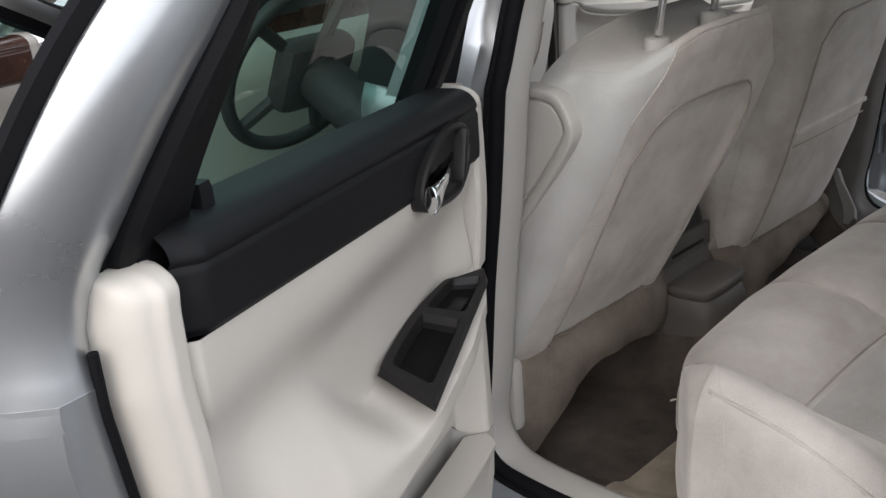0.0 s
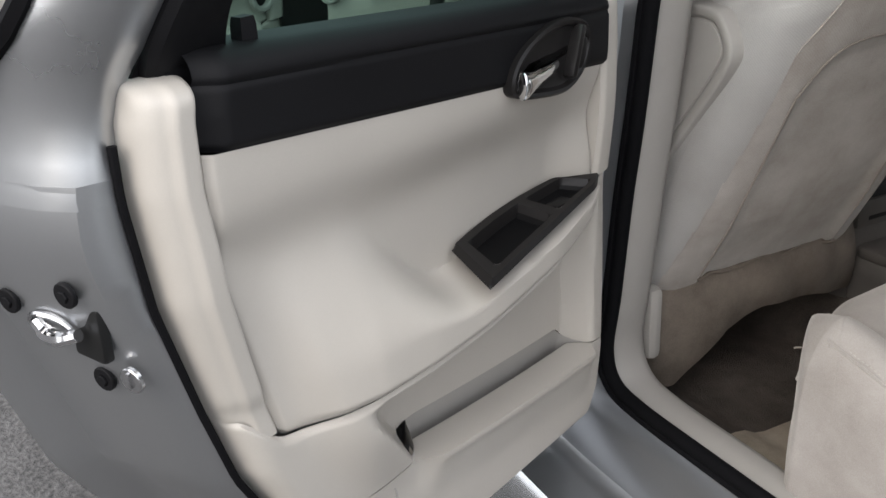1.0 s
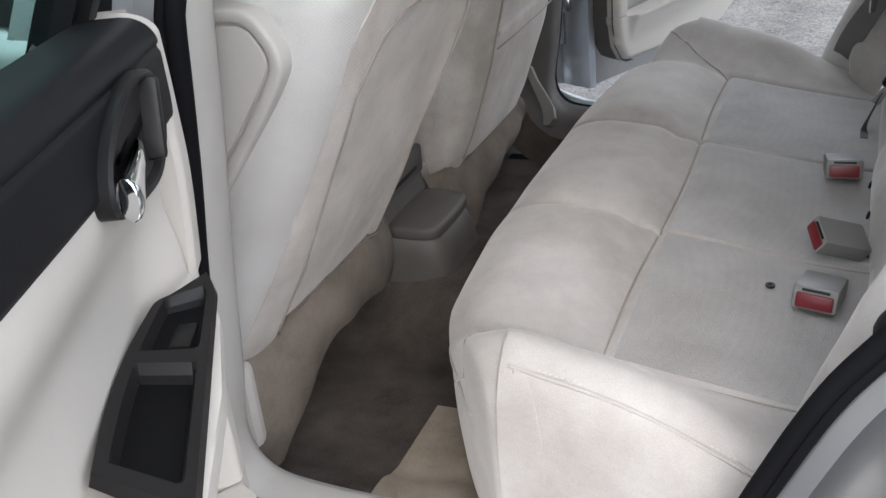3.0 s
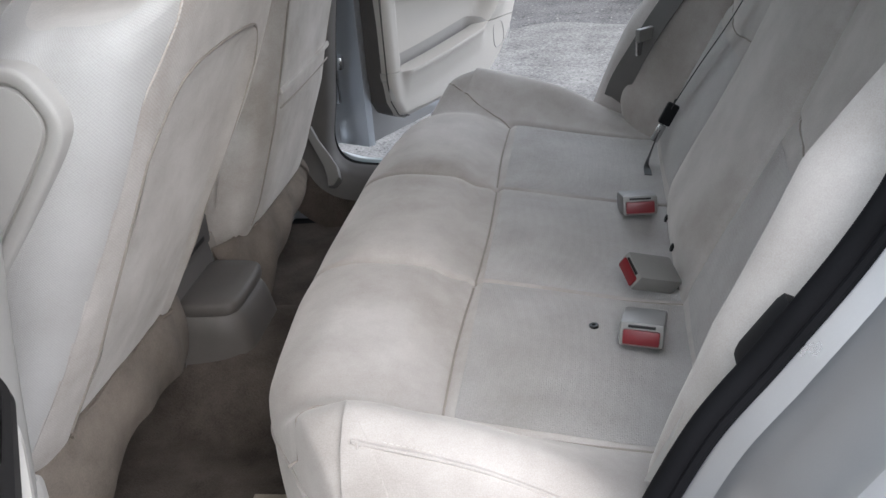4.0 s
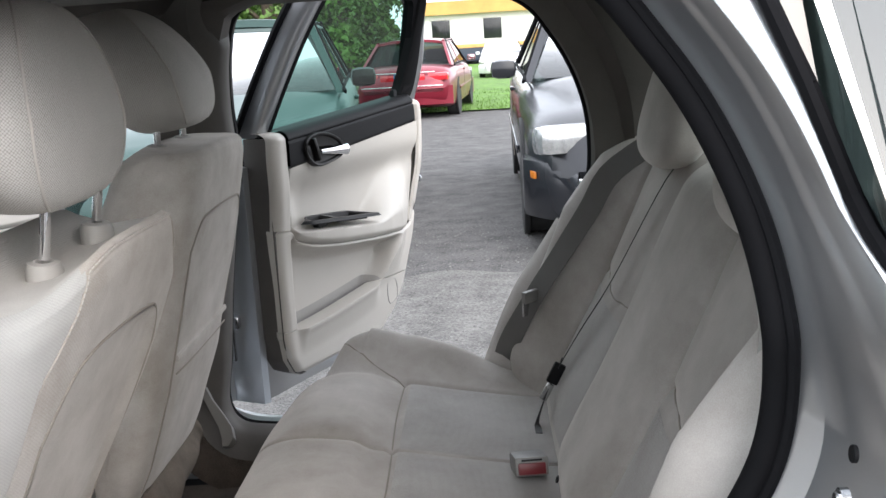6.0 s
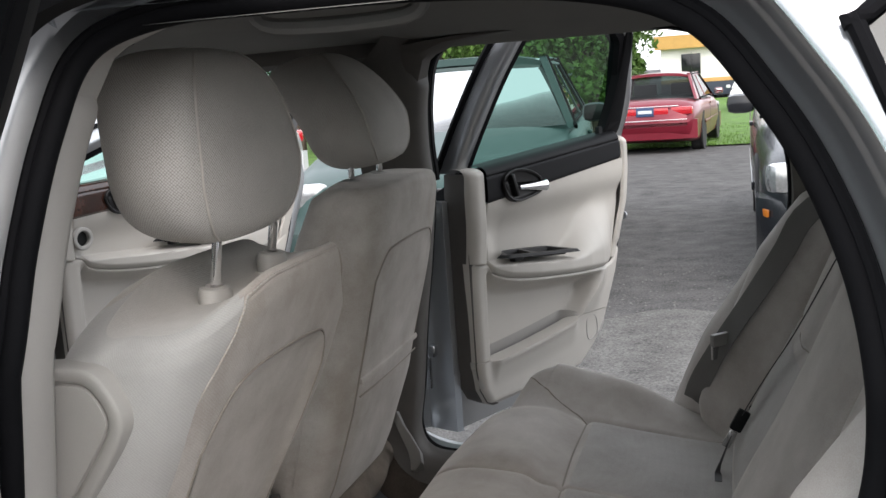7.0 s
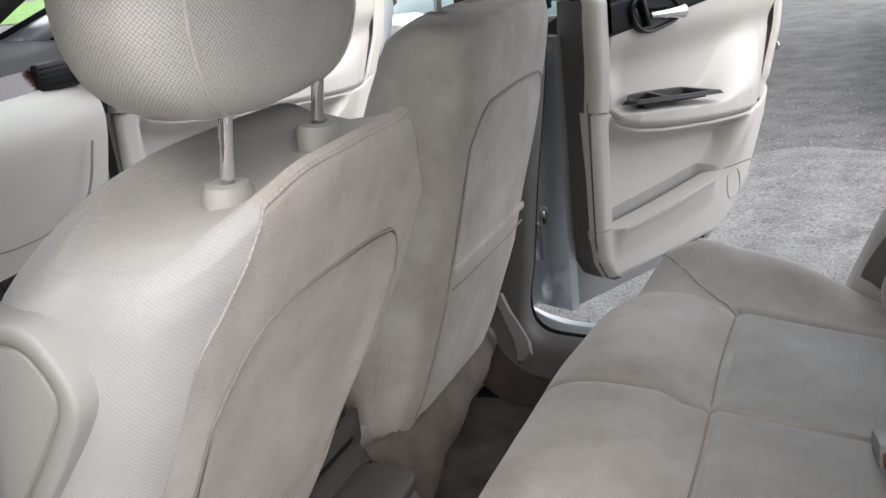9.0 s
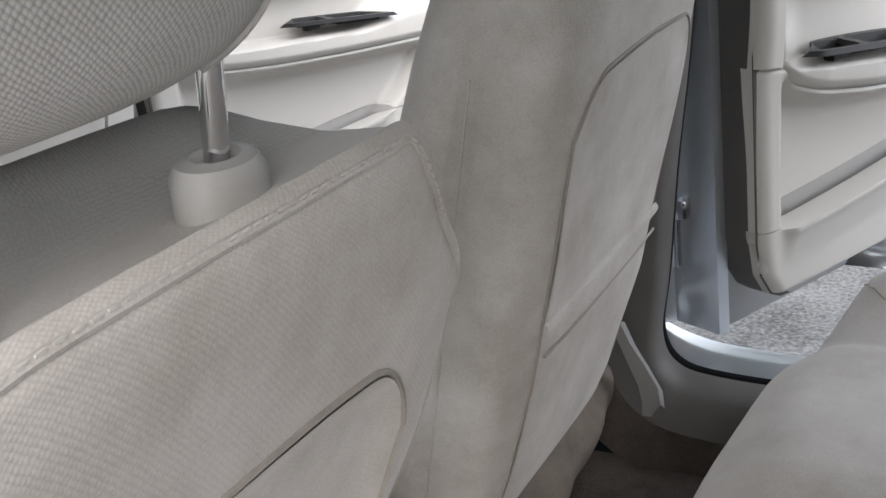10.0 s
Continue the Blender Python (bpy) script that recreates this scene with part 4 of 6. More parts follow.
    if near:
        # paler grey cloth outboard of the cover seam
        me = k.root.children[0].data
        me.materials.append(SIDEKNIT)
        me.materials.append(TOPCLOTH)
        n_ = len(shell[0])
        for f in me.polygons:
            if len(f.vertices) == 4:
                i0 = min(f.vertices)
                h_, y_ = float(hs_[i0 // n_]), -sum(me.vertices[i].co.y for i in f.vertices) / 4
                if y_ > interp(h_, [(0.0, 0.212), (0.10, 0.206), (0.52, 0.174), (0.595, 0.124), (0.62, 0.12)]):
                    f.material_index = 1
            else:
                f.material_index = 2
    nl, nh = 60, 80
    P = np.zeros((nl, nh, 3))
    for i, l in enumerate(np.linspace(-half, half, nl) * 0.985):
        hh = np.linspace(hem0, float(ptop(l)) - 0.003, nh)
        pk = 0.0 if near else 0.005 * sm(0.268, 0.262, hh) * sm(0, 0.03, half - abs(l))
        P[i] = place(l, back_r(np.full(nh, l), hh) + 0.0018 + pk + 0.0010 * np.sin(hh * 31 + l * 14), hh)
    k.part("rear_panel", rev(grid(P)), CLOTH, "beige cloth rear panel with arched seam", sharp=70)
    ln = np.concatenate([np.full(24, -half), np.linspace(-half, half, 60), np.full(24, half)])
    hn = np.concatenate([np.linspace(hem0, float(ptop(half)), 24), ptop(np.linspace(-half, half, 60)), np.linspace(float(ptop(half)), hem0, 24)])
    k.part("panel_seam", tube(place(ln, back_r(ln, hn) + 0.0004, hn), 0.0019, 5), SEAM, "dark seam round the rear panel")
    if not near:
        la = np.linspace(-half, half, 30)
        k.part("pocket_hem", tube(place(la, back_r(la, np.full(30, 0.262)) + 0.0045, np.full(30, 0.262)), 0.0055, 8, flat=0.6), CLOTH, "sewn hem of the map pocket")
        k.part("hem_seam", tube(place(la, back_r(la, np.full(30, 0.235)) + 0.0075, np.full(30, 0.235)), 0.0016, 5), SEAM, "dark seam under the hem")
    # hem takes the darker skirt colour, which paints in the fold's shadow
    la = np.linspace(-0.150, 0.150, 50)
    k.part("cover_hem", tube(place(la, back_r(la, np.full(50, hem0)) + 0.004, hem0 - 0.004 + 0.004 * np.sin(la * 60)), 0.0026, 6), SKIRT, "sewn lower hem of the cover, darkened for its fold's shadow")
    if not near:
        for sd_ in (-1, 1):
            k.part("cover_seam", tube(place(np.full(30, sd_ * 0.2135), np.full(30, -0.012), np.linspace(0.06, 0.50, 30)), 0.0012, 5), CLOTH, "sewn seam along the side of the cover")
    for sd_ in ((-1, 1) if near else ()):
        lt = np.concatenate([np.linspace(0.0, 0.120, 22), np.linspace(0.124, 0.172, 12), np.linspace(0.174, 0.206, 30)]) * sd_
        hq = np.concatenate([np.full(22, 0.597), np.linspace(0.595, 0.530, 12), np.linspace(0.520, 0.10, 30)])
        q = place(lt, back_r(lt, hq) + 0.0008, hq + 0.008 * (1 - (lt / 0.24) ** 2) * sm(0.48, 0.60, hq))
        k.part("cover_seam", tube(q, np.r_[np.full(22, 0.0021), np.full(12, 0.0012), np.full(30, 0.0004)], 6), CLOTH, "raised sewn seam of the cover")
        stitches(k, "cover_stitching", q[:30] + (0.0014, 0, 0.0018), 0.0009, 0.0062)
    if near:
        # hard plate on the outboard side, a raised border round a flat field
        corners = [(0.106, 0.484), (0.0, 0.20), (0.062, 0.20), (0.178, 0.347), (0.2275, 0.418), (0.2275, 0.447), (0.202, 0.4855), (0.165, 0.488)]
        rings = []
        for kk, l in ((0, 0.205), (0, 0.2375), (0.0015, 0.2400), (0.005, 0.2412), (0.0125, 0.2410), (0.0150, 0.2395), (0.0160, 0.2365), (0.0175, 0.2365), (0.0190, 0.2395), (0.024, 0.2402)):
            q = rounded(corners, kk)
            rings.append(np.column_stack([q[:, 0], np.full(len(q), -l), q[:, 1]]))
        k.part("side_plate", loft(rings), TRIM, "hard grey plastic side plate", sharp=50)
    # base: cushion, side cover, felt skirt
    sx = 0.0 - bx if near else -0.012 - bx
    rings = []
    for x in np.linspace(sx - 0.55, sx - 0.07, 26):
        w = 0.235 - 0.03 * sm(sx - 0.43, sx - 0.55, x)
        ztop = 0.02 - 0.10 * sm(sx - 0.45, sx - 0.55, x)
        t = np.linspace(0, 2 * np.pi, 40, endpoint=False)
        c, s = np.cos(t), np.sin(t)
        rings.append(np.column_stack([np.full(40, x), w * np.sign(c) * np.abs(c) ** 0.45, ztop - 0.035 + 0.035 * np.sign(s) * np.abs(s) ** 0.6]))
    k.part("cushion", rev(loft(rings)), CLOTH, "beige cloth seat cushion")
    k.part("side_cover", loft([[(x, -0.236, 0.035), (x, -0.247, 0.025), (x, -0.247, -0.045), (x, -0.236, -0.05)] for x in np.linspace(sx - 0.50, sx - 0.05, 14)]), TRIM, "warm grey plastic side cover")
    k.part("screw", disc((sx - 0.028, -0.248, -0.025), (0, -1, 0), 0.0035, 0.002, 10), WELL)
    nl = 50
    P = []
    for v in np.linspace(0, 1, 14):
        row = []
        for l in np.linspace(-0.238, 0.234, nl):
            arch = interp(l, [(-0.24, -0.075), (-0.12, -0.045), (0.0, -0.035), (0.08, -0.055), (0.13, -0.10), (0.18, -0.135), (0.235, -0.12)]) if near else interp(l, [(-0.24, -0.15), (-0.16, -0.145), (-0.09, -0.10), (0.0, -0.075), (0.10, -0.055), (0.235, -0.045)])
            z0 = hem0 * ca + 0.0 if near else 0.0
            z = z0 + (float(arch) - z0) * v
            x = sx - (0.032 if near else 0.020) - 0.035 * (abs(l) / 0.24) ** 4 + 0.024 * math.sin(v * 2.4) + 0.003 * math.sin(l * 55 + v * 3)
            row.append((x, -l, z))
        P.append(row)
    P = np.array(P, float)
    k.part("skirt", rev(grid(np.concatenate([P, P[::-1] - (0.006, 0, 0)]))), SKIRT, "scuffed felt skirt below the backrest")
    if near:
        k.part("recliner_cover", rbox((sx - 0.030, -0.236, 0.000), (0.050, 0.026, 0.120), 0.0125), TRIM, "grey recliner end cover")
    else:
        lv = k.part("recliner_lever", loft([[(sx + x - a, -0.222 + y, z - b_), (sx + x + a, -0.222 + y, z - b_), (sx + x + a * 1.2, -0.214 + y, z), (sx + x + a, -0.204 + y, z + b_), (sx + x - a, -0.204 + y, z + b_)] for x, y, z, a, b_ in ((-0.004, 0.0, 0.060, 0.006, 0.004), (0.006, 0.0, 0.030, 0.008, 0.005), (0.020, 0.002, 0.002, 0.011, 0.007), (0.036, 0.006, -0.030, 0.013, 0.009), (0.040, 0.010, -0.052, 0.012, 0.010), (0.034, 0.012, -0.066, 0.006, 0.006))]), BUCKLE, "grey plastic lever by the seat base")
        k.part("lever_hole", disc((sx + 0.046, -0.205, -0.040), (1, 0.5, 0.2), 0.005, 0.004, 12), WELL, "", lv)
    # headrest
    hc = np.array((0.236, 0.006, 0.683) if near else (0.112, 0.006, 0.704))
    rings = []
    tilt_h = radians(3 if near else -10)
    nn = 64
    def hring(v, grow=0.0):
        t = np.linspace(0, 2 * np.pi, nn, endpoint=False)
        c, s = np.cos(t), np.sin(t)
        prof = (1 - abs(v) ** 4.6) ** (1 / 3.0)
        w = ((0.158 if near else 0.146) - 0.020 * (v + 0.3) * (v > -0.3) - 0.034 * max(0, v) ** 1.5 - 0.030 * max(0, -v - 0.2) ** 1.3) * prof + grow
        d_back, d_front = 0.052 * prof + grow, (0.098 + 0.014 * v) * prof + grow
        l = w * np.sign(c) * np.abs(c) ** (2 / 3.0)
        r = np.where(s > 0, d_back, d_front) * np.sign(s) * np.abs(s) ** (2 / 2.6)
        z = 0.108 * v
        r = r - (0.022 if near else 0.050) * max(0, v + 0.25) ** 1.4
        return np.column_stack([hc[0] + r * math.cos(tilt_h) + z * math.sin(tilt_h), hc[1] - l, hc[2] + z * math.cos(tilt_h) - r * math.sin(tilt_h)])
    vs = np.sin(np.linspace(-1.52, 1.52, 40))
    hr = k.part("headrest", rev(loft([hring(float(v)) for v in vs])), KNIT, "knit cloth headrest", sharp=70)
    cloth_uv(hr, len(vs), nn)
    for s in (0, 1):
        idx = 8 if s == 0 else nn // 2 - 8
        line = np.array([hring(float(v), 0.0008)[idx] for v in np.sin(np.linspace(-1.2, 1.25, 50))])
        k.part("headrest_seam", tube(line, 0.0016, 6), THREAD, "pale sewn seam", hr)
        stitches(k, "headrest_stitching", line + (0.001, 0, 0), 0.0011, 0.0058, hr)
    for l in ((-0.094, 0.056) if near else (-0.075, 0.075)):
        base = np.array((0.240, -l, 0.533 - (0.010 if l > 0 else -0.003)) if near else (0.105, -l, 0.572))
        topp = base + np.array((0.012 if near else 0.004, 0, 0.075))
        p = k.part("headrest_post", tube([base - (0.01, 0, 0.03), base, topp], 0.0057, 14), CHROME, "chrome headrest post")
        rg = []
        for rr, hgt in ((0.0245, -0.022), (0.0235, -0.001), (0.020, 0.005), (0.0125, 0.0065), (0.0085, 0.003)):
            a2 = np.linspace(0, 2 * np.pi, 28, endpoint=False)
            rg.append(base + np.column_stack([0.75 * rr * np.cos(a2), rr * np.sin(a2), np.full(28, hgt) - 0.10 * rr * np.cos(a2)]))
        k.part("post_collar", loft(rg), TRIM, "grey plastic post collar", p)
    return k


front_seat(-1, "beige cloth driver seat with grey side plate and headrest")
front_seat(1, "beige cloth passenger seat with map pocket and headrest")

# ---- rear bench ----
bench = Kit("rear_bench_seat", Matrix.Translation((0, 0, 0)), 1, "grey velour three-place rear bench seat", "bench seat")
SEAMY = (-0.49, -0.165, 0.165, 0.49)


def groove(d, w=0.006):
    return np.exp(-(d / w) ** 2)


yy = np.unique(np.concatenate([np.linspace(-0.645, 0.645, 200)] + [s + np.linspace(-0.02, 0.02, 21) for s in SEAMY]))
P = []
for y in yy:
    a = abs(y)
    c = max(0, (a - 0.40) / 0.245)
    xf = 0.176 + 0.018 * float(sm(0.20, 0.46, a)) + 0.10 * c ** 2.4
    tuck = 0.033 * float(sm(0.36, 0.56, a))
    up = 1 - float(sm(0.42, 0.56, a))
    pr = spline([(xf + 0.06 + tuck, 0.340), (xf + 0.012 + tuck, 0.40), (xf - 0.006 + tuck, 0.47), (xf + 0.002 - 0.010 * up + 0.8 * tuck, 0.530), (xf + 0.030 - 0.026 * up + 0.2 * tuck, 0.572 + 0.019 * up), (xf + 0.085 - 0.030 * up, 0.592 + 0.024 * up), (0.33, 0.593 + 0.018 * up), (0.37, 0.592 + 0.002 * up), (0.42, 0.586), (0.50, 0.572), (0.60, 0.556), (0.66, 0.550), (0.72, 0.548)], 150)
    x, z = pr[:, 0].copy(), pr[:, 1].copy()
    topw = sm(0.54, 0.575, z)
    bol = sm(0.485, 0.59, a)
    z += topw * (0.052 * bol * sm(0.78, 0.36, x) + 0.016 * bol)
    g = 0.007 * groove(x - 0.40 - 0.004 * math.cos(y * 9)) * sm(0.515, 0.48, a)
    g += 0.008 * groove(a - 0.165, 0.005) * sm(0.50, 0.58, z)
    g += 0.008 * groove(a - 0.49, 0.006) * sm(0.37, 0.40, x)
    z -= g * topw
    # cushions bulge between the seams
    z += topw * 0.006 * np.cos(np.clip((a - 0.33) / 0.165, -1, 1) * 1.5) * sm(0.40, 0.44, x) * (a > 0.165)
    z += topw * 0.008 * math.cos(min(1, a / 0.165) * 1.5) * sm(0.39, 0.43, x)
    z += topw * 0.010 * sm(0.40, 0.33, x) * sm(0.20, 0.26, x) * (1 - groove(a - 0.165, 0.02))
    e = max(0, (a - 0.585) / 0.06)
    z -= (0.10 * (1 - math.sqrt(max(0, 1 - min(1, e) ** 2)))) * sm(0.36, 0.56, z)
    z += np.array([0.0016 * noise.noise((u * 11, y * 11, 3.1)) + 0.0035 * noise.noise((u * 4, y * 5, 7.7)) for u in x]) * topw
    P.append(np.column_stack([x, np.full(len(x), y), z]))
P = np.array(P)
# ends of the cushion drop to the sill
ends = []
for E_, s in ((P[0], -1), (P[-1], 1)):
    low = E_.copy()
    low[:, 2] = np.minimum(low[:, 2], 0.345)
    low[:, 1] += s * 0.006
    ends.append(low)
P = np.concatenate([[ends[0]], P, [ends[1]]])
bench.part("cushion", grid(P), BENCHCLOTH, "grey velour bench cushion with sewn sections", sharp=70)


def cushion_at(x, y):
    i = int(np.argmin(np.abs(P[:, 0, 1] - y)))
    row = P[i][45:]
    return float(np.interp(x, row[:, 0], row[:, 2]))


# woven centre panels laid into the cushion, and seams
for y0, y1 in ((-0.484, -0.171), (-0.159, 0.159), (0.171, 0.484)):
    Q = np.array([[(x, y, cushion_at(x, y) + 0.0016) for x in np.linspace(0.412, 0.70, 26)] for y in np.linspace(y0, y1, 26)])
    bench.part("seat_insert", grid(Q), GREYKNIT, "grey knit seat insert", sharp=70)
for y in SEAMY:
    x0 = 0.208 if abs(y) < 0.2 else 0.40
    bench.part("cushion_seam", tube([(x, y, cushion_at(x, y) + 0.0004) for x in np.linspace(x0, 0.70, 40)], 0.0013, 5), SEAM, "dark sewn seam")
bench.part("cushion_seam", tube([(0.40 + 0.004 * math.cos(y * 9), y, cushion_at(0.40, y) + 0.0004) for y in np.linspace(-0.49, 0.49, 80)], 0.0013, 5), SEAM, "dark sewn seam")
for s in (-1, 1):
    pts = spline([(0.40, s * 0.49, 0), (0.34, s * 0.515, 0), (0.29, s * 0.555, 0), (0.265, s * 0.59, 0)], 24)
    bench.part("cushion_seam", tube([(p[0], p[1], cushion_at(p[0], p[1]) + 0.0004) for p in pts], 0.0013, 5), SEAM, "dark sewn seam")
    flat_p = P.reshape(-1, 3)
    row_of = lambda y: P[int(np.argmin(np.abs(P[:, 0, 1] - s * y)))]
    edge_of = lambda row, z: row[int(np.argmax(row[:, 2] > z))]
    key = [edge_of(row_of(y), z) for y, z in ((0.34, 0.47), (0.40, 0.520), (0.46, 0.546), (0.52, 0.558), (0.575, 0.560), (0.605, 0.557))] + [row_of(0.622)[j] for j in (62, 76, 90, 104, 118, 130)]
    pp = spline(key, 80)
    pp = np.array([flat_p[int(np.argmin(((flat_p - q) ** 2).sum(1)))] for q in pp])
    pp = np.array([pp[max(0, i - 4):i + 5].mean(0) for i in range(80)]) + (-0.0004, s * 0.0005, 0.0004)
    bench.part("piping", tube(pp, 0.0026, 6), BENCHCLOTH, "sewn piping along the cushion edge")
    stitches(bench, "piping_stitching", pp + (0, -s * 0.004, 0.003), 0.001, 0.006)

# the outer edge of the side bolster wraps the pillar trim by the opening
pick = [i for i in range(len(loop2)) if loop2[i][0] > 0.42 and 0.56 < loop2[i][1] < 0.86]
rings = []
for d, y in ((0.020, 0.666), (-0.014, 0.667), (-0.024, 0.661), (-0.027, 0.648), (-0.018, 0.630), (0.000, 0.614), (0.025, 0.598), (0.050, 0.585)):
    q = inset(loop2, -d)[pick]
    rings.append(np.column_stack([q[:, 0], np.full(len(q), y) - lean(q[:, 1]), q[:, 1]]))
bench.part("bolster_edge", grid(np.array(rings)), BENCHCLOTH, "pale cloth edge of the side bolster", sharp=70)

# backrest
yb = np.unique(np.concatenate([np.linspace(-0.64, 0.64, 180)] + [s + np.linspace(-0.02, 0.02, 17) for s in (-0.48, -0.165, 0.165, 0.48)]))
R = []
for y in yb:
    a = abs(y)
    pr = spline([(0.655, 0.515), (0.672, 0.56), (0.712, 0.645), (0.755, 0.725), (0.795, 0.805), (0.838, 0.90), (0.872, 0.975), (0.900, 1.020), (0.945, 1.040), (1.0, 1.035), (1.02, 1.0)], 110)
    x, z = pr[:, 0].copy(), pr[:, 1].copy()
    up = sm(0.53, 0.62, z)
    bol = sm(0.47, 0.585, a)
    x -= bol * interp(z, [(0.5, 0.03), (0.60, 0.085), (0.75, 0.110), (0.90, 0.115), (1.0, 0.085), (1.05, 0.02)])
    z -= 0.0 * bol
    x -= 0.032 * (1 - min(1, a / 0.165) ** 3.2) * up
    x -= 0.010 * max(0, math.cos(min(1, abs(a - 0.32) / 0.15) * 1.5)) * up
    g = 0.010 * groove(a - 0.165, 0.006) + 0.008 * groove(a - 0.48, 0.006)
    if 0.165 < a < 0.48:
        g = g + 0.008 * groove(z - 0.785 - 0.10 * abs(a - 0.32), 0.006)
    x += g * up * sm(1.03, 0.99, z)
    e = max(0, (a - 0.58) / 0.06)
    x += 0.09 * (1 - math.sqrt(max(0, 1 - min(1, e) ** 2)))
    R.append(np.column_stack([x, np.full(len(x), y), z]))
R = np.array(R)
bench.part("backrest", grid(R), BENCHCLOTH, "grey velour bench backrest with side bolsters", sharp=70)


def back_at(y, z, off=0.0):
    i = int(np.argmin(np.abs(yb - y)))
    row = R[i][:80]
    return np.array((float(np.interp(z, row[:, 2], row[:, 0])) - off, y, z))


for y in (-0.48, -0.165, 0.165, 0.48):
    bench.part("backrest_seam", tube([back_at(y, z, 0.0006) for z in np.linspace(0.58, 1.0, 40)], 0.0011, 5), SEAM, "dark sewn seam")
for s in (-1, 1):
    Q = np.array([[back_at(s * y, z, 0.0022) for z in np.linspace(0.57, 0.775, 16)] for y in np.linspace(0.172, 0.473, 20)])
    bench.part("backrest_insert", grid(Q) if s > 0 else rev(grid(Q)), GREYKNIT, "grey knit backrest insert", sharp=70)
    bench.part("backrest_seam", tube([back_at(s * y, 0.785 + 0.10 * abs(y - 0.32), 0.0006) for y in np.linspace(0.17, 0.478, 24)], 0.0011, 5), SEAM, "dark sewn seam")
    # fixed headrest
    rings = []
    for v in np.sin(np.linspace(-1.5, 1.5, 28)):
        t = np.linspace(0, 2 * np.pi, 44, endpoint=False)
        c, q = np.cos(t), np.sin(t)
        p = (1 - abs(v) ** 3.4) ** (1 / 2.6)
        rings.append(np.column_stack([0.897 + 0.05 * p * np.sign(q) * np.abs(q) ** 0.75 + 0.03 * v, s * 0.295 + (0.140 - 0.02 * v) * p * np.sign(c) * np.abs(c) ** 0.7, np.full(44, 1.115 + 0.105 * v)]))
    bench.part("headrest", loft(rings), BENCHCLOTH, "grey velour rear headrest", sharp=70)
for y, z in ((0.057, 0.575), (-0.067, 0.585), (0.472, 0.625), (-0.40, 0.60)):
    p = back_at(y, z, 0.001)
    bench.part("button", disc(p, (-1, 0, 0.4), 0.006, 0.003, 14, inner=0.003), WELL, "small dark snap button")
bench.part("button", disc((0.555, -0.26, cushion_at(0.555, -0.26) + 0.002), (0, 0, 1), 0.006, 0.003, 14, inner=0.0025), WELL, "small dark snap button")

# ---- belts, buckles, console, dashboard ----


def strap(pts, w, t=0.0016, across=(0, 1, 0)):
    p = spline(pts, 30)
    a = np.array(across, float)
    d = np.gradient(p, axis=0)
    rings = []
    for q, g in zip(p, d):
        g = g / np.linalg.norm(g)
        s = a - g * (a @ g)
        s /= np.linalg.norm(s)
        n = np.cross(s, g)
        rings.append([q - s * w / 2, q + s * w / 2, q + s * w / 2 + n * t, q - s * w / 2 + n * t])
    return loft(rings)


belt = Kit("rear_seat_belt", label="grey webbing belt lying on the bench backrest", category="seat belt", group="rear belts")
belt.part("webbing", strap([(0.87, 0.42, 1.035), (0.800, 0.462, 0.978), (0.764, 0.500, 0.907), (0.714, 0.530, 0.823), (0.661, 0.542, 0.741), (0.628, 0.555, 0.682), (0.603, 0.590, 0.625), (0.590, 0.625, 0.575), (0.588, 0.64, 0.54)], 0.046, across=(-0.7, 0.7, 0)), BELT, "grey belt webbing", sharp=60)
g = belt.part("belt_tongue", rbox((0.656, 0.538, 0.738), (0.060, 0.012, 0.024), 0.004, Matrix.Rotation(radians(45), 3, "Z")), BUCKLE, "grey plastic belt tongue")
belt.part("tongue_blade", rbox((0.642, 0.543, 0.714), (0.024, 0.004, 0.035), 0.001, Matrix.Rotation(radians(45), 3, "Z")), STEEL, "steel tongue blade", g)
belt = Kit("rear_seat_belt", label="thin dark centre belt hanging across the backrest", category="seat belt", group="rear belts")
belt.part("webbing", strap([(0.905, 0.20, 1.045), (0.864, 0.228, 1.003), (0.778, 0.281, 0.826), (0.725, 0.329, 0.724), (0.680, 0.358, 0.635), (0.648, 0.335, 0.568), (0.645, 0.29, 0.556)], 0.012, across=(0.3, 1, 0.1)), DASHBLACK, "grey belt webbing", sharp=60)
g = belt.part("belt_clip", rbox((0.682, 0.356, 0.640), (0.022, 0.012, 0.040), 0.004, Matrix.Rotation(radians(28), 3, "Y")), BLACK, "black belt clip")
belt.part("clip_blade", rbox((0.664, 0.352, 0.608), (0.014, 0.004, 0.032), 0.001, Matrix.Rotation(radians(28), 3, "Y")), STEEL, "steel blade", g)


def buckle(m, label):
    k = Kit("belt_buckle", m, 1, label, "belt buckle", group="belt buckles")
    k.part("housing", rbox((0, 0, 0.0), (0.085, 0.052, 0.030), 0.005), BUCKLE, "grey buckle housing")
    k.part("release_button", rbox((-0.0395, 0, -0.003), (0.012, 0.043, 0.018), 0.003), REDBTN, "red release button")
    k.part("stalk", strap([(0.03, 0, -0.005), (0.07, 0, -0.012), (0.10, 0, -0.03)], 0.036), BELT, "dark belt stalk")
    k.part("slot", rbox((-0.0420, 0, 0.0100), (0.006, 0.032, 0.003), 0.001), WELL, "dark tongue slot")
    return k


buckle(pose(0.620, 0.115, 0.578, 0, 16, 95), "grey belt buckle with red button on the bench")
buckle(pose(0.628, -0.146, 0.586, 30, 22, 35) @ Matrix.Scale(0.86, 4), "grey belt buckle tipped over with red button")
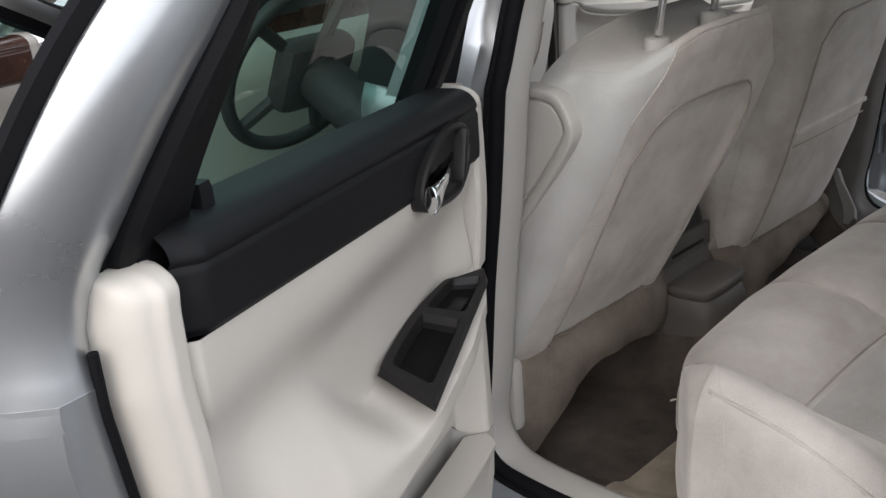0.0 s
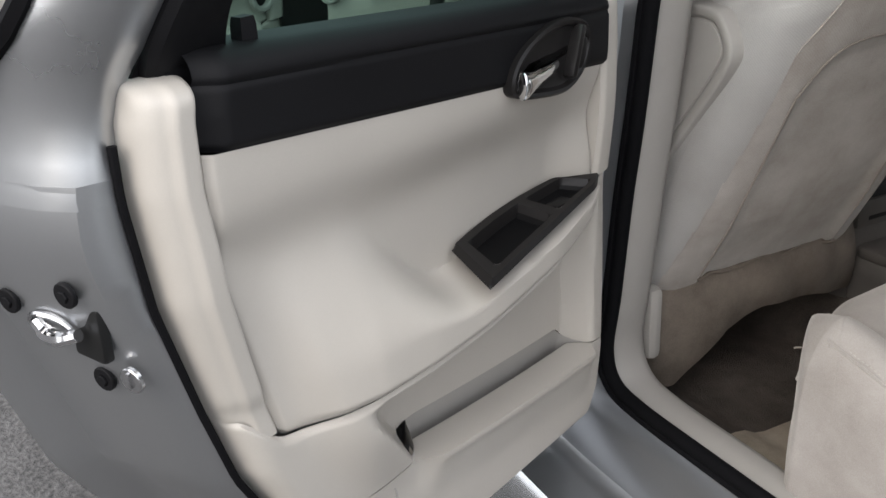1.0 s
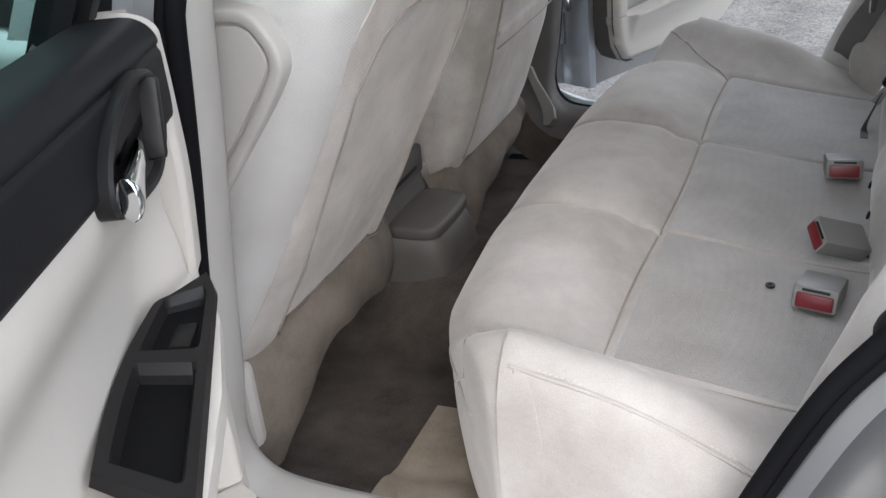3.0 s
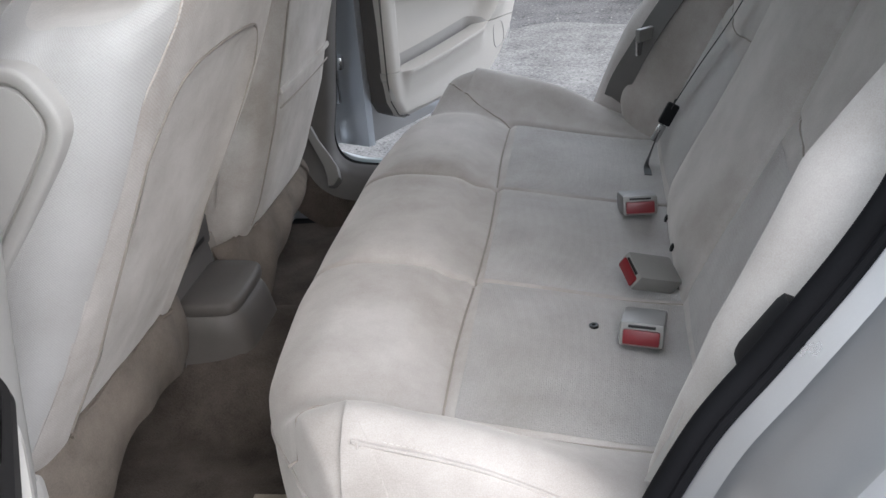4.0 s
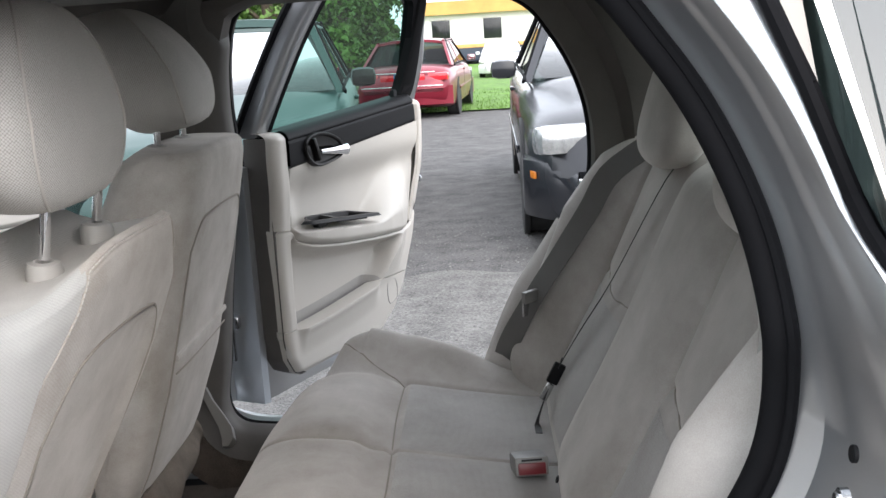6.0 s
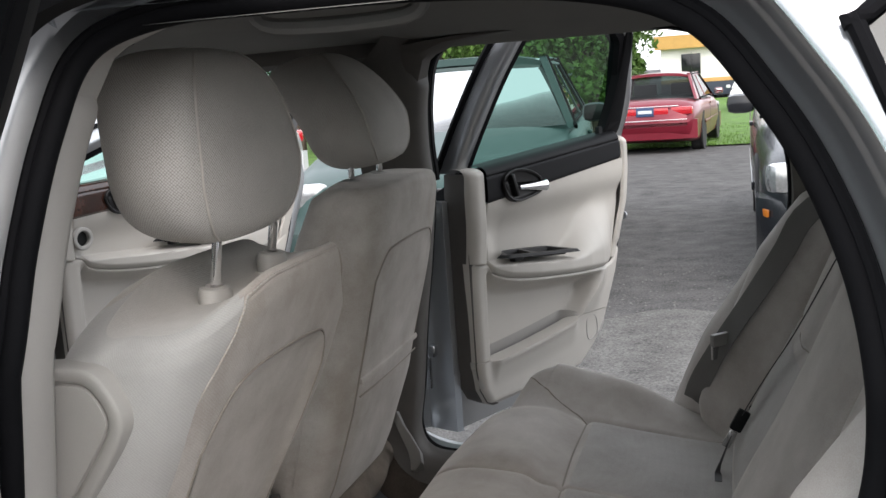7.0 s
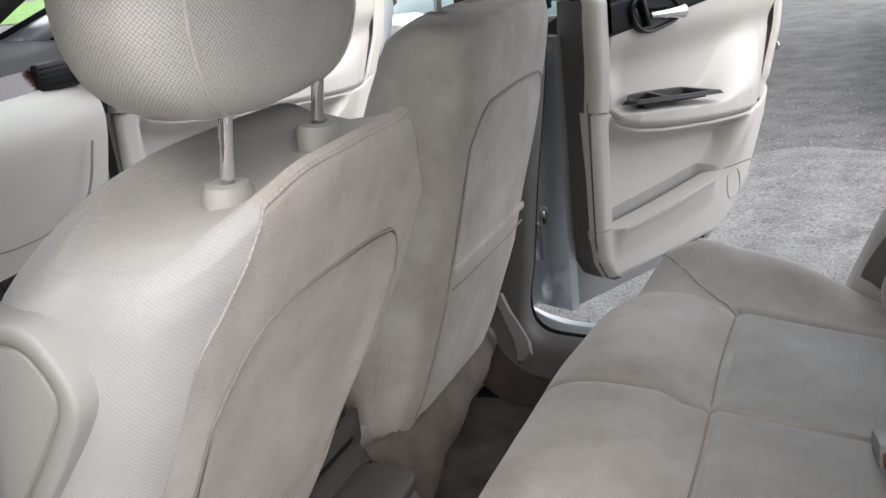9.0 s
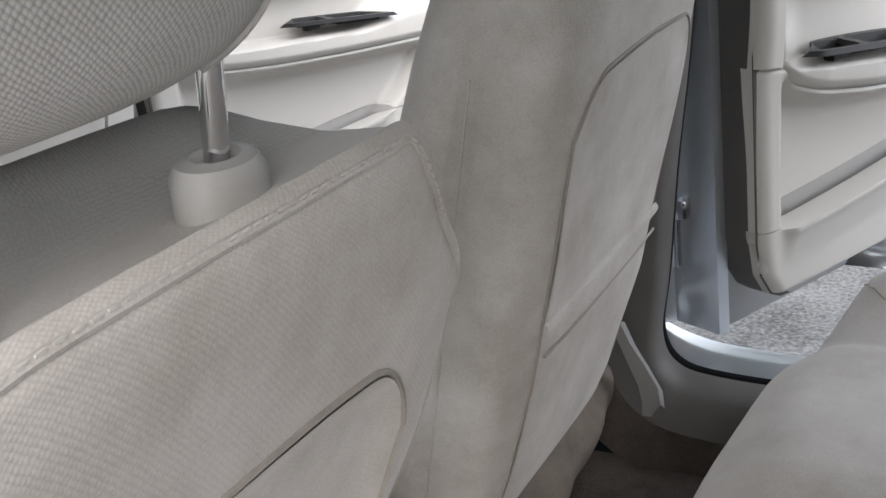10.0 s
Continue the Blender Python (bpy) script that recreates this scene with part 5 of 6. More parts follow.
buckle(pose(0.614, -0.272, 0.576, 4, 16, 84), "grey belt buckle with worn red button on the bench")

con = Kit("centre_console", label="warm grey centre console with rear storage and tunnel cover", category="console")
con.part("console_body", loft([[(x, -w, 0.36), (x, -w * 0.92, z - 0.02), (x, -w * 0.8, z), (x, w * 0.8, z), (x, w * 0.92, z - 0.02), (x, w, 0.36)] for x, w, z in ((-0.75, 0.10, 0.66), (-0.35, 0.11, 0.70), (-0.14, 0.105, 0.71), (-0.105, 0.10, 0.69), (-0.07, 0.098, 0.56), (-0.06, 0.098, 0.50))]), SCUFFED_SHADED, "taupe plastic console body")
con.part("rear_pocket", rbox((-0.088, 0.0, 0.60), (0.035, 0.13, 0.11), 0.008, Matrix.Rotation(radians(-14), 3, "Y")), WELL, "dark rear storage pocket")
con.part("pocket_front", rbox((-0.068, 0.0, 0.565), (0.016, 0.17, 0.05), 0.006), SCUFFED_SHADED, "taupe pocket front")
rings = []
for x, w, z in ((-0.075, 0.092, 0.505), (-0.03, 0.088, 0.503), (0.000, 0.084, 0.499), (0.018, 0.080, 0.492), (0.029, 0.076, 0.480), (0.036, 0.074, 0.462), (0.041, 0.076, 0.435), (0.046, 0.084, 0.395), (0.052, 0.094, 0.345)):
    t = np.linspace(0, math.pi, 25)
    rings.append(np.column_stack([x - 0.010 * np.abs(np.cos(t)) ** 3, 0.9 * w * np.sign(np.cos(t)) * np.abs(np.cos(t)) ** 0.28 + 0.012 * np.cos(t) * (1 - np.sin(t)), 0.34 + (z - 0.34) * np.sin(t) ** 0.16]))
con.part("tunnel_cover", rev(loft(rings)), SCUFFED_SHADED, "scuffed taupe tunnel cover", sharp=60)
lid = [(-0.075, -0.083), (-0.01, -0.081), (0.016, -0.076), (0.028, -0.058), (0.028, 0.058), (0.016, 0.076), (-0.01, 0.081), (-0.075, 0.083)]
con.part("tunnel_lid", loft([np.column_stack([rounded(lid, kk), np.full(64, z)]) for kk, z in ((0.002, 0.488), (0, 0.491), (0, 0.502), (0.002, 0.506), (0.006, 0.5085), (0.03, 0.510))]), SCUFFED_SHADED, "taupe lid with a rounded edge")

dash = Kit("dashboard", Matrix.Translation((0.08, 0, 0.055)), label="two-tone dashboard with wood strip, vents and light switch", category="dashboard")
prof = [(-0.98, 0.60), (-0.955, 0.70), (-0.93, 0.82), (-0.945, 0.885), (-0.985, 0.92)]
prof_top = [(-0.985, 0.92), (-1.0, 0.965), (-1.03, 0.995), (-1.20, 1.01), (-1.48, 0.98)]
yd = np.linspace(-0.70, 0.70, 40)
bend = lambda y: -0.06 * (abs(y) / 0.7) ** 4
dash.part("lower_dash", grid(np.array([[(x + bend(y), y, z) for x, z in spline(prof, 20)] for y in yd])), CREAM, "cream lower dashboard")
dash.part("wood_strip", rev(grid(np.array([[(x + bend(y) + 0.003, y, z) for x, z in ((-0.975, 0.895), (-0.982, 0.915), (-0.990, 0.940), (-1.0, 0.958))] for y in yd]))), WOODTRIM, "dark wood-look strip")
dash.part("upper_dash", grid(np.array([[(x + bend(y), y, z) for x, z in spline(prof_top, 20)] for y in yd])), DASHBLACK, "dark upper dashboard")
dash.part("instrument_hood", loft([[(x, y, z) for y, z in ((-0.54, 0.95), (-0.52, 1.02), (-0.44, 1.05), (-0.30, 1.05), (-0.22, 1.02), (-0.20, 0.95))] for x in (-1.18, -1.02, -0.99)]), DASHBLACK, "dark instrument hood")
sp = dash.part("switch_panel", rbox((-0.957, -0.558, 0.880), (0.02, 0.125, 0.068), 0.02), GLOSSBLACK, "black light switch panel")
dash.part("light_knob", disc((-0.947, -0.576, 0.882), (1, 0, 0.1), 0.021, 0.012, 24), BLACK, "round light knob", sp)
dash.part("knob_ring", disc((-0.946, -0.576, 0.882), (1, 0, 0.1), 0.0245, 0.006, 24, inner=0.020), CHROME, "bright knob ring", sp)
for y in (-0.62, 0.60):
    v = dash.part("side_vent", rbox((-1.005, y, 0.935), (0.02, 0.12, 0.06), 0.008), GLOSSBLACK, "dark air vent")
    for i in range(5):
        dash.part("vent_slat", rbox((-0.994, y, 0.915 + i * 0.010), (0.010, 0.108, 0.003), 0.001), BLACK, "", v)
for s in (-1, 1):
    dr = dash.part("duct_ring", disc((-0.99, s * 0.690, 0.925 if s > 0 else 0.872), (0.35, s, 0), 0.034, 0.012, 24, inner=0.026), TRIM, "round duct ring")
    dash.part("duct_hole", disc((-0.992, s * 0.688, 0.925 if s > 0 else 0.872), (0.35, s, 0), 0.028, 0.006, 20), WELL, "dark duct hole", dr)
dash.part("glovebox_line", tube(spline([(-0.94, 0.20, 0.80), (-0.928, 0.20, 0.70), (-0.945, 0.35, 0.66), (-0.96, 0.55, 0.68), (-0.95, 0.60, 0.80)], 30), 0.003, 5), SEAM, "glovebox joint")
wheel = Kit("steering_wheel", pose(-0.70, -0.37, 0.935, 0, -62, 0), 1, "dark steering wheel on its column", "steering wheel")
wheel.part("rim", tube([(0.185 * math.cos(t), 0.185 * math.sin(t), 0) for t in np.linspace(0, 2 * np.pi, 60, endpoint=False)], 0.0145, 10, True), DASHBLACK, "dark rim")
wheel.part("hub", rbox((0, 0, -0.02), (0.15, 0.17, 0.06), 0.025), DASHBLACK, "dark hub")
for t in (0.4, 2.74, 4.0, 5.4):
    wheel.part("spoke", tube([(0.05 * math.cos(t), 0.05 * math.sin(t), -0.01), (0.18 * math.cos(t), 0.18 * math.sin(t), 0)], 0.013, 8), DASHBLACK, "dark spoke")
wheel.part("column", tube([(0, 0, -0.03), (0, 0, -0.28)], [0.05, 0.06], 12), DASHBLACK, "dark steering column")

# ---- outdoors ----
ASPHALT = mat("worn_asphalt", (0.098, 0.095, 0.093), 0.92, var=0.34, scale=4.5, fine=75, bump=1.0, dist=0.010, grain=1.1, spec=0.25)
CRUMB = mat("loose_gravel", (0.16, 0.156, 0.150), 0.9, var=0.5, scale=40, fine=200)
GRASS = mat("mown_grass", (0.10, 0.20, 0.025), 0.9, var=0.3, scale=2, fine=60, bump=0.8, dist=0.02)
WALLW = mat("white_siding", (0.80, 0.79, 0.77), 0.7, var=0.04, scale=0.5, fine=20)
WALLD = mat("dark_blue_base", (0.03, 0.04, 0.06), 0.6, var=0.15, scale=0.6)
FASCIA = mat("orange_timber_fascia", (0.62, 0.36, 0.12), 0.6, var=0.12, scale=0.9, fine=30)
ROOFG = mat("grey_shingle", (0.22, 0.23, 0.25), 0.9, var=0.2, scale=2)
DARKWIN = mat("dark_window_glass", (0.02, 0.022, 0.024), 0.12, var=0.3, scale=0.8, bump=0)
BARK = mat("bark", (0.10, 0.075, 0.055), 0.95, var=0.3, scale=6, fine=40, bump=1, dist=0.02)
LEAF = mat("green_leaves", (0.10, 0.19, 0.03), 0.75, var=0.5, scale=0.9, fine=9, bump=0)
REDPAINT = mat("dark_red_paint", (0.17, 0.007, 0.020), 0.30, metal=0.3, var=0.06, scale=2, bump=0, coat=0.35)
BLACKPAINT = mat("black_car_paint", (0.016, 0.017, 0.020), 0.22, var=0.06, scale=2, bump=0, coat=0.12, spec=0.35)
PALEPAINT = mat("sea_green_paint", (0.030, 0.060, 0.055), 0.38, metal=0.1, var=0.05, scale=2, bump=0, coat=0.08, spec=0.35)
WHITEPAINT = mat("white_car_paint", (0.75, 0.76, 0.77), 0.3, var=0.04, bump=0, coat=0.9)
TAILRED = mat("red_lamp_lens", (0.45, 0.012, 0.02), 0.15, var=0.1, bump=0, coat=0.8)
LAMP = mat("clear_lamp_lens", (0.40, 0.41, 0.41), 0.12, metal=0.5, var=0.25, scale=16, bump=0, coat=1)
AMBER = mat("amber_lens", (0.45, 0.14, 0.012), 0.25, var=0.1, bump=0)
PLATEBLUE = mat("dark_blue_plate", (0.03, 0.06, 0.14), 0.4, var=0.1, bump=0)
PALEBAR = mat("pale_lettering_bar", (0.6, 0.62, 0.65), 0.5, bump=0)
TYRE = mat("tyre_rubber", (0.018, 0.018, 0.018), 0.85, var=0.2, scale=9, fine=120, bump=0.4)
CARCABIN = glass("parked_car_glass", (0.24, 0.31, 0.30), 0.0, 1.17)

def ground_z(y):
    """The lot falls away gently beyond the cars."""
    return -0.02 * min(max(y - 5.0, 0.0), 35.0)


gx = np.concatenate([np.linspace(-900, -14, 12), np.linspace(-12, 12, 60), np.linspace(14, 900, 12)])
gy = np.concatenate([np.linspace(-900, -10, 10), np.linspace(-8, 16, 60), np.linspace(18, 44, 14), np.linspace(50, 1200, 12)])
single("ground", grid(np.array([[(x, y, ground_z(y) + (0.012 * noise.noise((x * 0.7, y * 0.7, 0)) if -12 <= x <= 12 and -8 <= y <= 16 else 0.0)) for y in gy] for x in gx])), ASPHALT, "worn grey asphalt parking lot", "asphalt", kind="structure")
GRAVEL = mat("packed_pale_gravel", (0.140, 0.136, 0.130), 0.95, var=0.30, scale=5, fine=90, bump=1.0, dist=0.012, grain=1.2, spec=0.15)
ang = np.linspace(0, 2 * np.pi, 140, endpoint=False)
edge = [(0.6 + 2.6 * math.cos(a) * (1 + 0.10 * noise.noise((math.cos(a) * 3, math.sin(a) * 3, 4))), 2.15 + 1.75 * math.sin(a) * (1 + 0.16 * noise.noise((math.cos(a) * 5, math.sin(a) * 5, 9)))) for a in ang]
rings = [[(0.6 + (x - 0.6) * f, 2.15 + (y - 2.15) * f, 0.0) for x, y in edge] for f in (0.05, 0.2, 0.35, 0.5, 0.65, 0.8, 0.9, 0.96, 1.0)]
rings = [[(x, y, 0.012 * noise.noise((x * 0.7, y * 0.7, 0)) + (0.006 if i < 7 else 0.004 if i == 7 else -0.004)) for x, y, z in r] for i, r in enumerate(rings)]
single("gravel_patch", loft(rings[::-1]), GRAVEL, "packed pale gravel over the asphalt", "gravel", kind="structure")
rng = random.Random(5)
bits = []
for _ in range(15000):
    x, y = rng.uniform(-0.8, 2.2), rng.choice((rng.uniform(0.95, 3.2), rng.uniform(0.95, 5.2), rng.uniform(-2.2, -0.9)))
    s = rng.uniform(0.002, 0.008)
    v = np.array([(-1, -1, 0), (1, -1, 0), (1, 1, 0), (-1, 1, 0), (0, 0, 1.1)], float) * s * np.array((rng.uniform(0.6, 1.2), rng.uniform(0.6, 1.2), 0.8))
    a = rng.uniform(0, 6.28)
    v = v @ np.array(((math.cos(a), math.sin(a), 0), (-math.sin(a), math.cos(a), 0), (0, 0, 1)))
    bits.append((v + (x, y, 0.004 + 0.012 * noise.noise((x * 0.7, y * 0.7, 0))), [(0, 1, 4), (1, 2, 4), (2, 3, 4), (3, 0, 4)]))
single("gravel", join(*bits), CRUMB, "loose pale grit on the asphalt", "gravel", kind="stuff", smooth=False)
single("lawn", grid(np.array([[(x, y, ground_z(y) + 0.02 + 0.05 * sm(18.4, 26, y) + 0.02 * noise.noise((x * 0.3, y * 0.3, 0))) for y in np.linspace(18.4, 58, 40)] for x in np.linspace(-30, 30, 60)])), GRASS, "bright mown lawn beyond the lot", "lawn", kind="stuff")
blades = []
for _ in range(6000):
    x, y = rng.uniform(-3, 6), 18.4 + rng.random() ** 2 * 9
    h, w, a = rng.uniform(0.03, 0.09), rng.uniform(0.004, 0.010), rng.uniform(0, 6.28)
    z = ground_z(y) + 0.02 + 0.05 * float(sm(18.4, 26, y))
    c, s = math.cos(a) * w, math.sin(a) * w
    blades.append((np.array([(x - c, y - s, z), (x + c, y + s, z), (x + rng.uniform(-0.02, 0.02), y + rng.uniform(-0.02, 0.02), z + h)]), [(0, 1, 2)]))
single("grass", join(*blades), GRASS, "tufts of green grass along the lawn edge", "grass", kind="stuff", smooth=False)


def sedan(name, m, paint, label, L=4.9, W=1.82, H=1.42, lamps=LAMP, plate=False, group="parked cars"):
    """A parked four-door car; x forwards, y left, z up."""
    k = Kit(name, m, 1, label, "car", group=group)
    h = L / 2
    top = lambda t: interp(t, [(-1, 0.72), (-0.96, 0.86), (-0.9, 0.93), (-0.62, 0.97), (-0.3, 0.94), (0.3, 0.92), (0.42, 0.93), (0.62, 0.86), (0.86, 0.78), (0.95, 0.70), (1, 0.56)])
    wid = lambda t: W / 2 * interp(t, [(-1, 0.78), (-0.95, 0.90), (-0.8, 0.97), (-0.4, 1), (0.5, 1), (0.8, 0.96), (0.93, 0.86), (1, 0.70)])
    low = lambda t: interp(t, [(-1, 0.40), (-0.95, 0.26), (-0.8, 0.20), (0.8, 0.19), (0.95, 0.22), (1, 0.36)])
    rings = []
    for t in np.concatenate([np.linspace(-1, -0.9, 6), np.linspace(-0.86, 0.86, 26), np.linspace(0.9, 1, 6)]):
        w, z1, z0 = float(wid(t)), float(top(t)), float(low(t))
        half = [(0.0, z1 + 0.022), (0.30 * w, z1 + 0.020), (0.55 * w, z1 + 0.010), (0.74 * w, z1 - 0.010), (0.86 * w, z1 - 0.036), (0.935 * w, z1 - 0.075), (0.975 * w, z1 - 0.13), (0.995 * w, z1 - 0.22), (1.0 * w, 0.5 * (z1 + z0)), (0.985 * w, z0 + 0.14), (0.95 * w, z0 + 0.03), (0.85 * w, z0)]
        rings.append([(h * t, y, z) for y, z in half] + [(h * t, -y, z) for y, z in reversed(half[1:])])
    k.part("body", loft(rings), paint, "", sharp=55)
    # cabin
    b = [(0.40, 0.92), (0.12, H - 0.035), (-0.30, H), (-0.42, H - 0.03), (-0.70, 0.955)]
    bw, rw = 0.455 * W, 0.335 * W
    P4 = lambda t, s, z: (h * t, s * (bw + (rw - bw) * (z - 0.93) / (H - 0.93)), z)
    rings = []
    for t in np.linspace(0.16, -0.46, 14):
        zt = H - 0.03 - 0.06 * abs(t + 0.13) ** 2 - 0.10 * max(0, t - 0.08) ** 1.2 - 0.10 * max(0, -0.36 - t) ** 1.2
        arc = [(s_ * rw * 1.03, zt + 0.035 * (1 - s_ * s_) - 0.035 * abs(s_) ** 6) for s_ in np.linspace(-1, 1, 15)]
        rings.append([(h * t, y, z) for y, z in arc] + [(h * t, y * 0.97, z - 0.05) for y, z in reversed(arc)])
    k.part("roof", rev(loft(rings)), paint)
    win = [("windscreen", 0.41, 0.92, 0.125, H - 0.045), ("rear_window", -0.70, 0.95, -0.42, H - 0.045)]
    for nm, t0, z0, t1, z1 in win:
        q = np.array([[(h * (t0 + (t1 - t0) * v) + (0.14 * (1 - v) + 0.05) * (1 - s * s) * (1 if t0 > 0 else -1), s * (bw + (rw - bw) * v) * 0.985, z0 + (z1 - z0) * (v + 0.10 * v * (1 - v))) for s in np.linspace(-1, 1, 15)] for v in np.linspace(0, 1, 9)])
        k.part(nm, grid(q), CARCABIN, "tinted glass")
    for s in (-1, 1):
        for nm, quad in (("side_window", [(0.36, 0.945), (0.12, H - 0.07), (-0.11, H - 0.06), (-0.13, 0.945)]), ("side_window", [(-0.16, 0.945), (-0.14, H - 0.06), (-0.385, H - 0.07), (-0.55, 0.955)])):
            k.part(nm, (np.array([P4(t, s * 1.0, z) for t, z in quad]), [(0, 1, 2, 3)]), CARCABIN, "tinted glass", smooth=False)
        for quad in ([(0.43, 0.90), (0.385, 0.925), (0.135, H - 0.065), (0.155, H - 0.03)], [(-0.130, 0.93), (-0.160, 0.93), (-0.140, H - 0.06), (-0.112, H - 0.06)],
                     [(-0.52, 0.94), (-0.76, 0.93), (-0.45, H - 0.04), (-0.375, H - 0.07)], [(0.155, H - 0.085), (-0.44, H - 0.085), (-0.46, H - 0.035), (0.16, H - 0.03)]):
            out_ = [np.array(P4(t, s, z)) + (0, s * 0.008, 0) for t, z in quad]
            k.part("pillar", loft([out_, [p - (0, s * 0.05, 0) for p in out_]]), paint)
        mm = k.part("mirror", rbox((h * 0.34, s * (W / 2 + 0.065), 0.985), (0.12, 0.17, 0.125), 0.05), paint if paint is not PALEPAINT else GLOSSBLACK, "door mirror")
        k.part("mirror_glass", rbox((h * 0.34 - 0.055, s * (W / 2 + 0.065), 0.985), (0.008, 0.12, 0.085), 0.003), CHROME, "mirror glass", mm)
        k.part("headlight", rbox((h * 0.93, s * W * 0.375, 0.655), (0.16, 0.34, 0.155), 0.05, Matrix.Rotation(radians(-s * 20), 3, "Z")), lamps, "clear headlight")
        k.part("marker_light", rbox((h * 0.885, s * W * 0.470, 0.46), (0.09, 0.014, 0.04), 0.005, Matrix.Rotation(radians(-s * 14), 3, "Z")), AMBER, "amber marker light")
        k.part("tail_light", rbox((-h * 0.975, s * W * 0.345, 0.765), (0.10, 0.37, 0.135), 0.03, Matrix.Rotation(radians(s * 9), 3, "Z")), TAILRED, "red tail light")
        k.part("side_moulding", rbox((0.0, s * (W / 2 + 0.004), 0.50), (L * 0.52, 0.012, 0.05), 0.005), paint)
        k.part("door_joint", tube([(h * -0.13, s * (W / 2 + 0.001), 0.90), (h * -0.13, s * (W / 2 + 0.003), 0.55), (h * -0.11, s * (W / 2 - 0.005), 0.28)], 0.004, 5), SEAM)
        for t in (0.57, -0.56):
            c = np.array((h * t, s * (W / 2 - 0.135), 0.325))
            k.part("wheel_arch", disc(c + (0, s * 0.09, 0.02), (0, s, 0), 0.365, 0.034, 36), TYRE, "dark wheel arch")
            prof2 = [(0.20, -0.10), (0.30, -0.105), (0.325, -0.08), (0.325, 0.07), (0.30, 0.10), (0.20, 0.095)]
            a2 = np.linspace(0, 2 * np.pi, 36, endpoint=False)
            wl = k.part("wheel", grid(np.array([[(c[0] + r * math.cos(a), c[1] + s * (y + 0.008), c[2] + r * math.sin(a)) for a in a2] for r, y in prof2]), False, True), TYRE, "black tyre")
            k.part("rim", disc(c + (0, s * 0.085, 0), (0, s, 0), 0.205, 0.018, 28, inner=0.15), STEEL, "silver rim", wl)
            k.part("wheel_cover", disc(c + (0, s * 0.075, 0), (0, s, 0), 0.16, 0.022, 24), STEEL, "silver wheel cover", wl)
    # black surround of the side glass, door handles
    for s in (-1, 1):
        ring_ = [np.array(P4(t, s, z)) + (0, s * 0.012, 0) for t, z in ((0.385, 0.932), (0.13, H - 0.062), (-0.13, H - 0.050), (-0.395, H - 0.062), (-0.575, 0.942), (-0.13, 0.935))]
        k.part("window_surround", tube(spline(np.repeat(np.array(ring_), 2, 0), 60, True), 0.011, 6, True), RUBBER, "black window surround")
        k.part("door_handle", rbox((h * -0.06, s * (W / 2 - 0.004), 0.80), (0.16, 0.03, 0.03), 0.010), paint, "body-coloured door handle")
    k.part("front_bumper", loft([[(h * 1.015 - 0.42 * (abs(y) / (0.5 * W)) ** 5 - dx, y, z) for z, dx in ((0.22, 0.05), (0.28, 0.01), (0.40, 0.0), (0.49, 0.012), (0.53, 0.035))] + [(h * 0.88 - 0.42 * (abs(y) / (0.5 * W)) ** 5, y, 0.53), (h * 0.88 - 0.42 * (abs(y) / (0.5 * W)) ** 5, y, 0.22)] for y in np.linspace(-0.495 * W, 0.495 * W, 31)]), paint, "smooth bumper")
    k.part("grille", rbox((h * 0.992, 0, 0.635), (0.05, 0.62, 0.10), 0.02), GLOSSBLACK, "dark grille")
    k.part("rear_bumper", loft([[(-h * 0.93 - 0.17 * (1 - (y / (0.5 * W)) ** 4) + 0.0, y, z) for z in (0.28, 0.34, 0.52, 0.60)] + [(-h * 0.86, y, 0.60), (-h * 0.86, y, 0.28)] for y in np.linspace(-0.48 * W, 0.48 * W, 21)]), paint, "smooth bumper")
    if plate:
        k.part("tail_band", rbox((-h * 0.99, 0, 0.765), (0.06, 0.80, 0.11), 0.02), TAILRED, "red tail band")
        pl = k.part("number_plate", rbox((-h * 0.99 - 0.036, 0, 0.765), (0.014, 0.305, 0.155), 0.004), PLATEBLUE, "dark blue plate with pale bars")
        k.part("lettering_bar", rbox((-h * 0.99 - 0.044, 0, 0.765), (0.004, 0.24, 0.055), 0.001), PALEBAR, "", pl)
        k.part("bright_strip", rbox((-h * 0.965 - 0.165, 0, 0.615), (0.012, 1.45, 0.016), 0.004), CHROME, "bright bumper strip")
        k.part("bright_strip", rbox((-h * 0.985, 0, 0.85), (0.02, 1.15, 0.014), 0.004), CHROME, "bright boot strip")
    k.part("interior", rbox((-0.30, 0, 0.955), (2.2, 1.40, 0.05), 0.02), DASHBLACK, "dark cabin interior")
    k.part("seat", rbox((0.1, 0.36, 0.93), (0.14, 0.46, 0.55), 0.06), DASHBLACK, "dark front seat")
    k.part("seat", rbox((0.1, -0.36, 0.93), (0.14, 0.46, 0.55), 0.06), DASHBLACK, "dark front seat")
    k.part("aerial", tube([(-h * 0.62, -W * 0.40, 0.95), (-h * 0.66, -W * 0.40, 1.75)], 0.003, 5), GLOSSBLACK, "thin aerial") if plate else None
    return k


sedan("parked_car", pose(-0.66, 19.4, -0.27, 0, 0, 86), REDPAINT, "dark red sedan parked with its tail towards the lot", plate=True)
sedan("parked_car", pose(1.70, 6.35, 0, 0, 0, -90.5), BLACKPAINT, "glossy black sedan with clear headlights parked nearby")
sedan("parked_car", pose(-1.28, 6.35, 0, 0, 0, -84), PALEPAINT, "sea green sedan parked nose towards the lot")
sedan("parked_car", pose(1.45, 42.2, -0.66, 0, 0, -93), WHITEPAINT, "small white car parked by the building")
sedan("parked_car", pose(3.4, 46.0, -0.66, 0, 0, -98), WHITEPAINT, "white car parked by the building")
